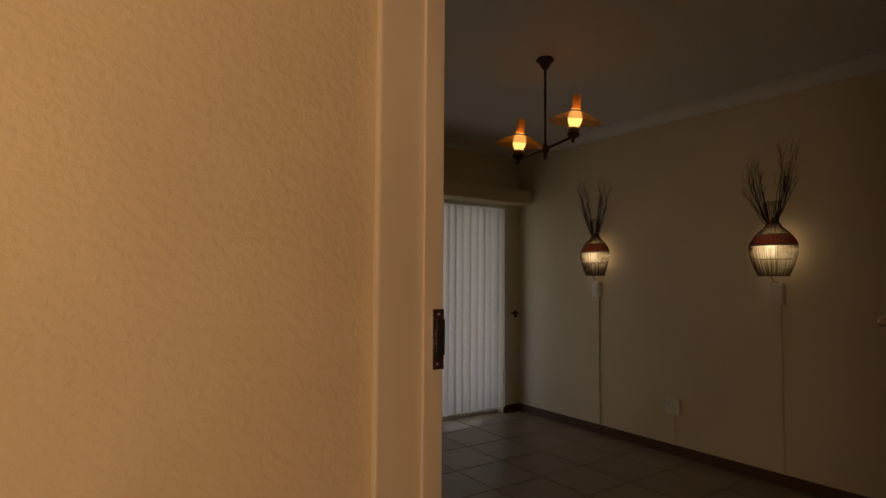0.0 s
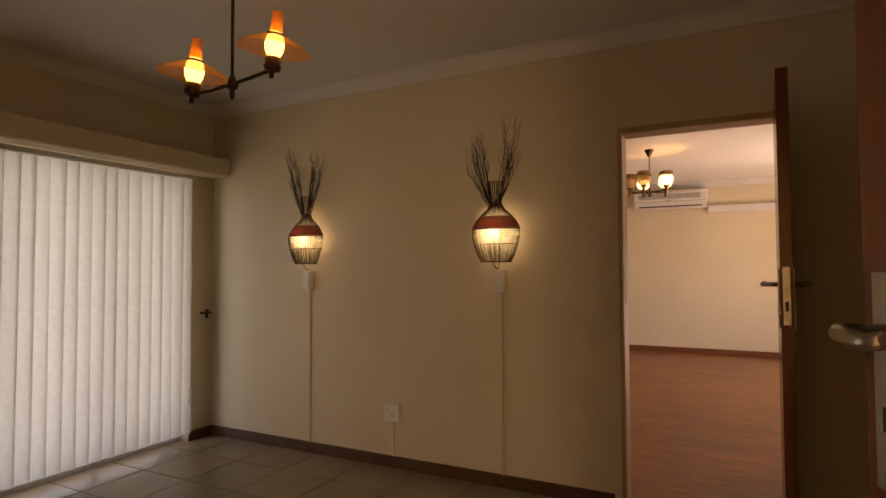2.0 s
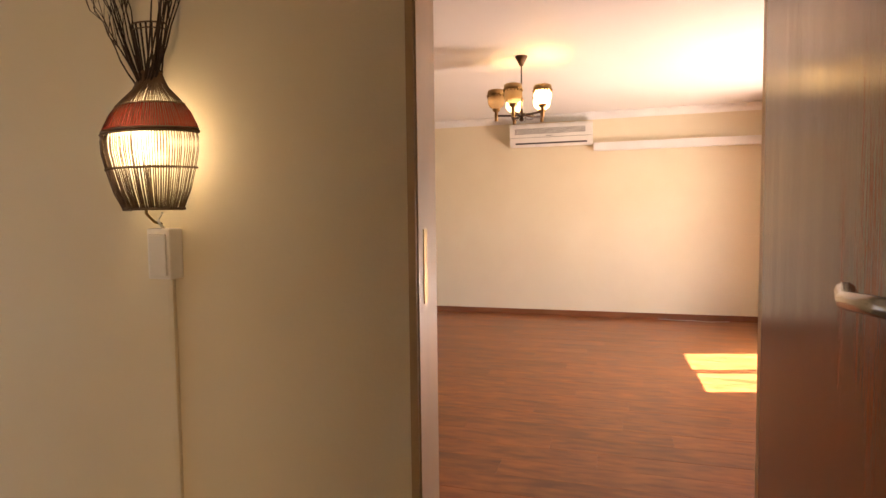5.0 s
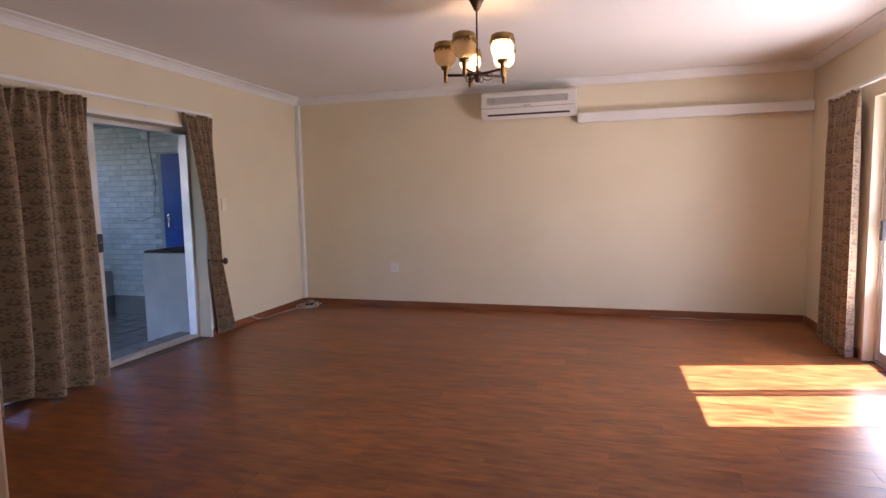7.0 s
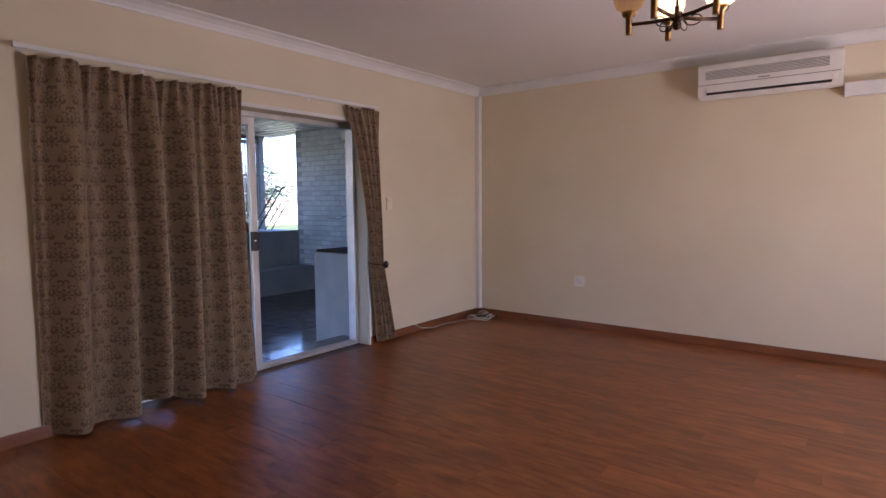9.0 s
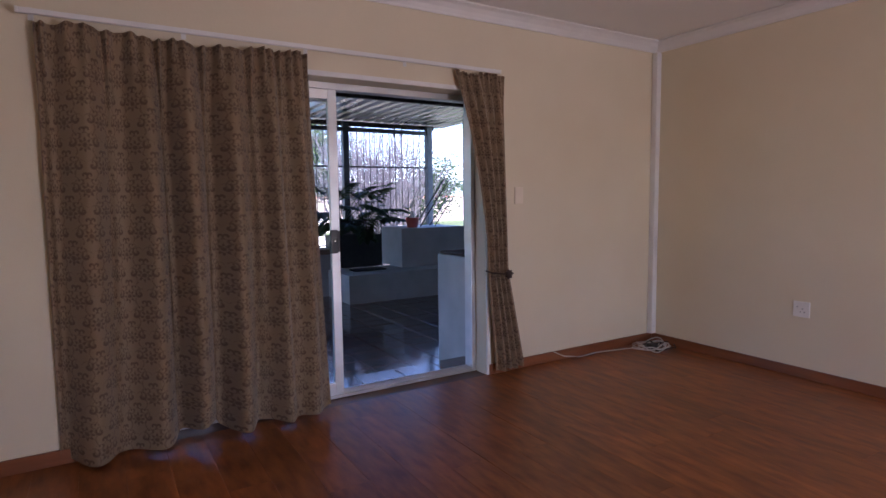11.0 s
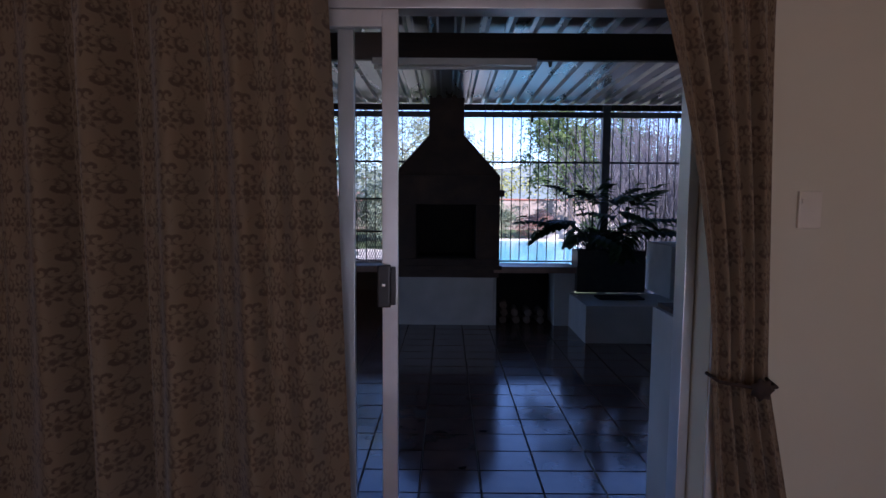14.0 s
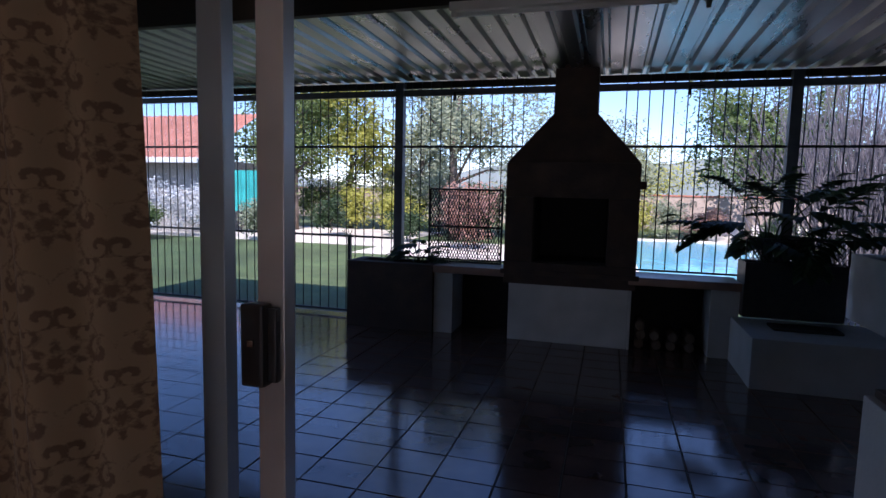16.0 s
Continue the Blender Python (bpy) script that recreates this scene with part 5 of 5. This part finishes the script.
def tree(at, height, crown, spread, mat, seed, label, n=2600, leaf=0.16, stem=0.14, low=0.35, name="tree"):
    rnd = random.Random(seed)
    t = thing(name, label, "tree" if name == "tree" else name, at)
    bm = bmesh.new()
    top = height * 0.72
    trunk = [Vector((rnd.uniform(-0.1, 0.1) * i * 0.25, rnd.uniform(-0.1, 0.1) * i * 0.25, top * i / 6)) for i in range(7)]
    add_tube(bm, trunk, stem, 8, taper=stem * 0.35)
    tips = []
    for k in range(16):
        i = rnd.randint(2, 6)
        b = trunk[i]
        a = rnd.uniform(0, 6.28)
        L = spread * rnd.uniform(0.5, 1.0)
        e = b + Vector((L * math.cos(a), L * math.sin(a), rnd.uniform(0.1, 0.5) * height * 0.5))
        mid = b.lerp(e, 0.5) + Vector((0, 0, 0.1 * L))
        add_tube(bm, [b, mid, e], stem * 0.32, 5, taper=stem * 0.08)
        tips += [e, mid, b.lerp(e, 0.75)]
    part("trunk", bm, M_BARK, t)
    centres = []
    n = int(n * 1.9)
    for k in range(70):
        c = rnd.choice(tips) + Vector((rnd.gauss(0, 0.25), rnd.gauss(0, 0.25), rnd.gauss(0, 0.22))) * spread
        c.z = min(max(c.z, height * low), height)
        centres.append((c, rnd.uniform(0.12, 0.3) * crown))
    verts, faces = [], []
    for k in range(n):
        c, r = centres[k % len(centres)]
        p = c + Vector((rnd.gauss(0, 0.55), rnd.gauss(0, 0.55), rnd.gauss(0, 0.42))) * r
        d = Vector((rnd.gauss(0, 1), rnd.gauss(0, 1), rnd.gauss(-0.3, 0.6)))
        d.normalize()
        s = d.orthogonal().normalized()
        L = leaf * rnd.uniform(0.6, 1.4)
        i = len(verts)
        verts += [p, p + d * L * 0.5 + s * L * 0.22, p + d * L, p + d * L * 0.5 - s * L * 0.22]
        faces.append((i, i + 1, i + 2, i + 3))
    me = bpy.data.meshes.new("crown")
    me.from_pydata(verts, [], faces)
    me.materials.append(mat)
    o = new("crown", me)
    o.parent = t
    return t


G = -0.40
tree((12.8, 27, G), 6.2, 3.2, 2.2, M_LEAF, 1, "leafy green tree beyond the pool", 5200, 0.17)
tree((15.5, 31, G), 5.0, 3.2, 2.4, M_LEAFDARK, 2, "dark green tree behind the garden wall", 4200, 0.2)
tree((2.4, 23, G), 8.5, 4.0, 2.8, M_LEAFGREY, 3, "tall grey-green eucalyptus at the lawn edge", 7000, 0.17, 0.2, 0.12)
tree((-3.6, 27, G), 7.5, 3.0, 2.2, M_LEAFYELLOW, 4, "tall yellow-green conifer-like tree", 5200, 0.18, 0.16, 0.1)
tree((-0.9, 29, G), 6.5, 2.8, 1.9, M_LEAFGREY, 5, "grey-green garden tree behind the lawn", 4200, 0.18, 0.15, 0.1)
tree((-8.5, 30, G), 7.0, 3.5, 2.6, M_LEAF, 6, "green tree behind the neighbouring house", 4200, 0.2)
tree((7.4, 31, G), 5.0, 3.2, 2.2, M_LEAFGREY, 17, "grey-green tree behind the pool end", 3600, 0.18, 0.14, 0.1)
tree((-4.9, 24.5, G), 6.4, 2.6, 1.8, M_LEAF, 18, "drooping green tree on the lawn", 4200, 0.15, 0.15, 0.12)
tree((5.2, 33, G), 6.0, 3.5, 2.6, M_LEAFGREY, 7, "pale distant garden tree", 3600, 0.2, 0.16, 0.15)
tree((9.6, 38, G), 4.4, 3.5, 2.8, M_LEAFYELLOW, 8, "distant yellow-green bushy tree", 3200, 0.2, 0.14, 0.1)
tree((18, 40, G), 6.4, 4.0, 3.0, M_LEAF, 9, "distant green tree beyond the wall", 3200, 0.24)
for k, (x, y, h, mt, lb) in enumerate(((-2.2, 22.5, 1.3, M_LEAFDARK, "dark green border shrub"), (0.2, 23.5, 1.5, M_LEAFYELLOW, "yellow-green border shrub"), (1.2, 21.5, 1.0, M_LEAFDARK, "low dark border shrub"), (3.9, 20.0, 1.9, M_PINK, "pink flowering shrub"),
                                       (5.3, 22.5, 1.4, M_LEAFGREY, "grey-green shrub"), (10.2, 28.5, 1.6, M_LEAFGREY, "grey spiky shrub by the pool"), (11.5, 28.0, 1.3, M_PINK, "reddish shrub by the pool wall"), (9.0, 29.0, 1.5, M_LEAFYELLOW, "yellowish shrub by the pool"),
                                       (-5.9, 19.5, 1.7, M_BLOSSOM, "white flowering bush by the house"), (-7.2, 18.8, 1.9, M_BLOSSOM, "white flowering bush by the house"), (-6.6, 18.0, 1.1, M_LEAF, "green shrub under the white bush"), (-3.2, 19.6, 1.2, M_LEAFGREY, "grey-green shrub"), (13.2, 24.0, 1.2, M_LEAFDARK, "dark shrub beside the pool"), (6.6, 26.0, 1.5, M_PINK, "dry pinkish shrub"))):
    tree((x, y, G), h, h * 0.8, h * 0.5, mt, 40 + k, lb + " in the sunlit garden border", 1300, 0.11, 0.03, 0.08, name="shrub")

rnd = random.Random(63)
for k in range(17):
    x, h = -5.2 + 0.78 * k + rnd.uniform(-0.2, 0.2), rnd.uniform(1.5, 2.7)
    mt, lb = rnd.choice(((M_LEAFGREY, "pale grey-green"), (M_LEAFYELLOW, "yellow-green"), (M_LEAF, "leafy green"), (M_LEAFGREY, "dusty grey-green")))
    tree((x, 26.4 + rnd.uniform(-0.9, 0.9), G), h, h * 0.75, h * 0.36, mt, 140 + k, lb + " shrub in the sunny back border", 1000, 0.13, 0.03, 0.06, name="shrub")

bb = thing("bare_shrub", "tall grey leafless shrub beside the patio", "shrub", (11.4, 12.6, G))
rnd = random.Random(77)
bm = bmesh.new()
for k in range(430):
    a = rnd.uniform(0, 6.28)
    sp = rnd.uniform(0.1, 1.9)
    h = rnd.uniform(1.8, 4.0)
    b0 = Vector((rnd.gauss(0, 0.35), rnd.gauss(0, 0.35), 0))
    e = b0 + Vector((sp * math.cos(a), sp * math.sin(a), h))
    mid = b0.lerp(e, 0.5) + Vector((rnd.gauss(0, 0.08), rnd.gauss(0, 0.08), 0.15))
    add_tube(bm, [b0, mid, e], 0.013, 4, taper=0.003, cap=False)
    for j in range(4):
        q = mid.lerp(e, rnd.uniform(0, 0.9))
        add_tube(bm, [q, q + Vector((rnd.gauss(0, 0.16), rnd.gauss(0, 0.16), rnd.uniform(0.25, 0.6)))], 0.005, 3, taper=0.002, cap=False)
tagged(part("branches", bm, M_GREYTWIG, bb), kind="stuff")
tree((12.9, 13.2, G), 2.6, 1.8, 1.1, M_LEAFDARK, 91, "dark leafy bush beside the bare shrub", 2400, 0.10, 0.05, 0.1, name="shrub")

setting("garden_path", box(1.0, 17.5, G, 6.5, 22.0, G + 0.012), M_PAVING, "sunlit pale gravel path")
setting("garden_path_far", box(-14, 19.5, G, 1.0, 26.5, G + 0.010), M_PAVING)
setting("pool_surround", boxes([(7.4, 13.0, G, 8.5, 27.5, G + 0.03), (12.3, 13.0, G, 14.5, 27.5, G + 0.03), (8.5, 13.0, G, 12.3, 14.6, G + 0.03), (8.5, 26.6, G, 12.3, 27.5, G + 0.03)]), M_PAVING, "pale stone pool surround")
setting("water_pool", box(8.5, 14.6, G - 0.01, 12.3, 26.6, G + 0.006), M_WATER, "bright blue swimming pool water")
setting("pool_steps", boxes([(9.0, 14.62, G, 10.4, 15.6, G + 0.009)]), M_PAVING)
gw = thing("garden_wall", "plastered garden boundary wall with brick coping", "wall", (0, 36, G))
part("wall_body", box(-30, 0, 0, 40, 0.22, 1.75), M_GARDENWALL, gw)
part("coping", box(-30, -0.04, 1.751, 40, 0.26, 1.84, bevel=0.01), M_ROOFTILE, gw)
rt = thing("retaining_wall", "low stone terrace wall beside the pool", "wall", (0, 0, G))
for k in range(3):
    part("course", box(11.6 + 0.25 * k, 27.8 + 0.2 * k, 0.22 * k, 20.0, 28.6 + 0.2 * k, 0.22 * (k + 1), bevel=0.02), M_PAVING, rt)

house = thing("neighbouring_house", "house with red tiled roof across the lawn", "house", (-12.5, 21.0, G))
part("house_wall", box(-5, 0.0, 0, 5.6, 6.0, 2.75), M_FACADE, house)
bm = bmesh.new()
n_rows = 12
for k in range(n_rows):
    z0, z1 = 2.70 + 0.165 * k, 2.70 + 0.165 * (k + 1) + 0.03
    y0, y1 = -0.7 + 0.30 * k, -0.7 + 0.30 * (k + 1)
    for j in range(44):
        x = -5.6 + 0.27 * j
        vs = [bm.verts.new(p) for p in ((x, y0, z0), (x + 0.13, y0, z0 + 0.06), (x + 0.265, y0, z0), (x + 0.265, y1, z1), (x + 0.13, y1, z1 + 0.06), (x, y1, z1))]
        bm.faces.new((vs[0], vs[1], vs[4], vs[5]))
        bm.faces.new((vs[1], vs[2], vs[3], vs[4]))
part("roof", bm, M_ROOFTILE, house, "red clay tile roof")
part("fascia", box(-5.6, -0.74, 2.56, 6.2, -0.70, 2.74), M_WHITE, house)
for x in (-2.5, 1.0):
    w = part("window", box(x, -0.03, 0.9, x + 1.4, 0.0, 2.1, bevel=0.01), M_WHITE, house)
    part("pane", box(x + 0.08, -0.045, 0.98, x + 1.32, -0.031, 2.02), M_BLACK, w)
sc = thing("shade_screen", "turquoise shade cloth screen by the house", "screen", (-6.6, 21.5, G))
bm = bmesh.new()
rows = [[bm.verts.new((x * 0.06, 0.05 * math.sin(x * 1.1), z)) for x in range(40)] for z in (0.85, 2.35)]
for k in range(39):
    bm.faces.new((rows[0][k], rows[0][k + 1], rows[1][k + 1], rows[1][k]))
part("cloth", bm, M_TEAL, sc)
for x in (0.0, 1.15, 2.34):
    part("pole", tube([(x, 0.07, 0), (x, 0.07, 2.45)], 0.03, 8), M_IRON, sc)
hb = bmesh.new()
prev = None
for k in range(81):
    a = radians(-10 + 200 * k / 80)
    x, y = 4 + 210 * math.cos(a), 20 + 190 * math.sin(a)
    h = 9 + 5 * math.sin(k * 0.21) + 2.5 * math.sin(k * 0.73 + 1)
    cur = (hb.verts.new((x, y, -1)), hb.verts.new((x * 1.08, y * 1.08, h)))
    if prev:
        hb.faces.new((prev[0], cur[0], cur[1], prev[1]))
    prev = cur
setting("backdrop_hill", hb, M_HILL, "hazy wooded hill on the horizon")

# ---- floor and wall pieces ----


def lay(parent, mesh_ob_name, size, spots, material, bevel=0.002, label=""):
    """Pieces that share one mesh, laid at the given places."""
    bm = bmesh.new()
    x, y, z = size
    add_box(bm, -x / 2, -y / 2, -z, x / 2, y / 2, 0, bevel=0)
    top = [e for e in bm.edges if all(abs(v.co.z) < 1e-6 for v in e.verts)]
    bmesh.ops.bevel(bm, geom=top, offset=bevel, segments=1, affect="EDGES")
    me = bpy.data.meshes.new(mesh_ob_name)
    bm.to_mesh(me)
    bm.free()
    me.materials.append(material)
    for m in spots:
        o = new(mesh_ob_name, me)
        o.parent = parent
        o.matrix_basis = m


spots = []
for i in range(8):
    for j in range(11):
        x, y = 0.735 + 0.2 + 0.4 * i, -0.30 + 0.2 + 0.4 * j
        if x < 3.75 and y < 4.1:
            spots.append(pose(x, y, random.uniform(-0.0006, 0.0006), random.uniform(-0.08, 0.08), random.uniform(-0.08, 0.08)))
lay(FLOOR_A, "tile", (0.394, 0.394, 0.006), spots, M_TILE)
spots = []
for i in range(32):
    off = random.uniform(0, 1.2)
    for j in range(-1, 6):
        y0 = max(-1.66, -1.66 - off + 1.22 * j + 1.22 * 0)
        yc = -1.66 - off + 1.22 * j + 0.61
        if -1.66 + 0.0 <= yc <= 4.6:
            spots.append(pose(4.06 + 0.096 + 0.192 * i, yc, random.uniform(-0.0003, 0.0003)))
lay(FLOOR_L, "plank", (0.1912, 1.219, 0.0055), [m for m in spots if m.translation.x < 10.1 and m.translation.y < 3.45], M_PLANK, 0.0008)
bm = bmesh.new()
for i in range(32):
    add_box(bm, 4.06 + 0.192 * i + 0.0004, -1.66, -0.006, 4.06 + 0.192 * (i + 1) - 0.0004, 4.04, -0.0012)
add_box(bm, 3.97, 0.05, -0.006, 4.0595, 0.795, -0.0010)
edge_boards = part("plank_rows", bm, M_PLANK, FLOOR_L)
near, far = [], bmesh.new()
for i in range(30):
    for j in range(20):
        x, y = 1.3 + 0.165 + 0.333 * i, 4.565 + 0.125 + 0.256 * j
        if y > 9.7 or x > 11.2:
            continue
        if 5.3 < x < 9.9 and y < 9.2 and len(near) < 300:
            near.append(pose(x, y, PZ + random.uniform(-0.001, 0.001), random.uniform(-0.25, 0.25), random.uniform(-0.25, 0.25)))
        else:
            add_box(far, x - 0.163, y - 0.1245, PZ - 0.006, x + 0.163, y + 0.1245, PZ)
lay(PATIO, "tile", (0.326, 0.249, 0.007), near, M_PTILE, 0.003)
tagged(part("far_tiles", far, M_PTILE, PATIO), kind="stuff")
lay(STEP, "tile", (0.326, 0.290, 0.028), [pose(5.66 + 0.33 * i, 4.41, -0.004, random.uniform(-0.2, 0.2), random.uniform(-0.2, 0.2)) for i in range(9) if 5.66 + 0.33 * i < 8.4], M_PTILE, 0.004)
near, far = [], bmesh.new()
for r in range(32):
    for k in range(19):
        y = 4.30 + 0.12 + 0.245 * k + (0.12 if r % 2 else 0)
        z = PZ + 0.045 + 0.087 * r
        if y > 8.66 or z > 2.55 or (6.20 < y < 7.25 and z < 2.14):
            continue
        m = pose(11.22 - random.uniform(0.006, 0.012), y, z, 0, -90, 0)
        if y > 7.0 and len(near) < 300:
            near.append(m)
        else:
            add_box(far, 11.21, y - 0.1217, z - 0.0385, 11.23, y + 0.1217, z + 0.0385)
lay(EAST, "brick", (0.077, 0.2435, 0.02), near, M_BRICKWHITE, 0.003)
tagged(part("far_bricks", far, M_BRICKWHITE, EAST), kind="stuff")
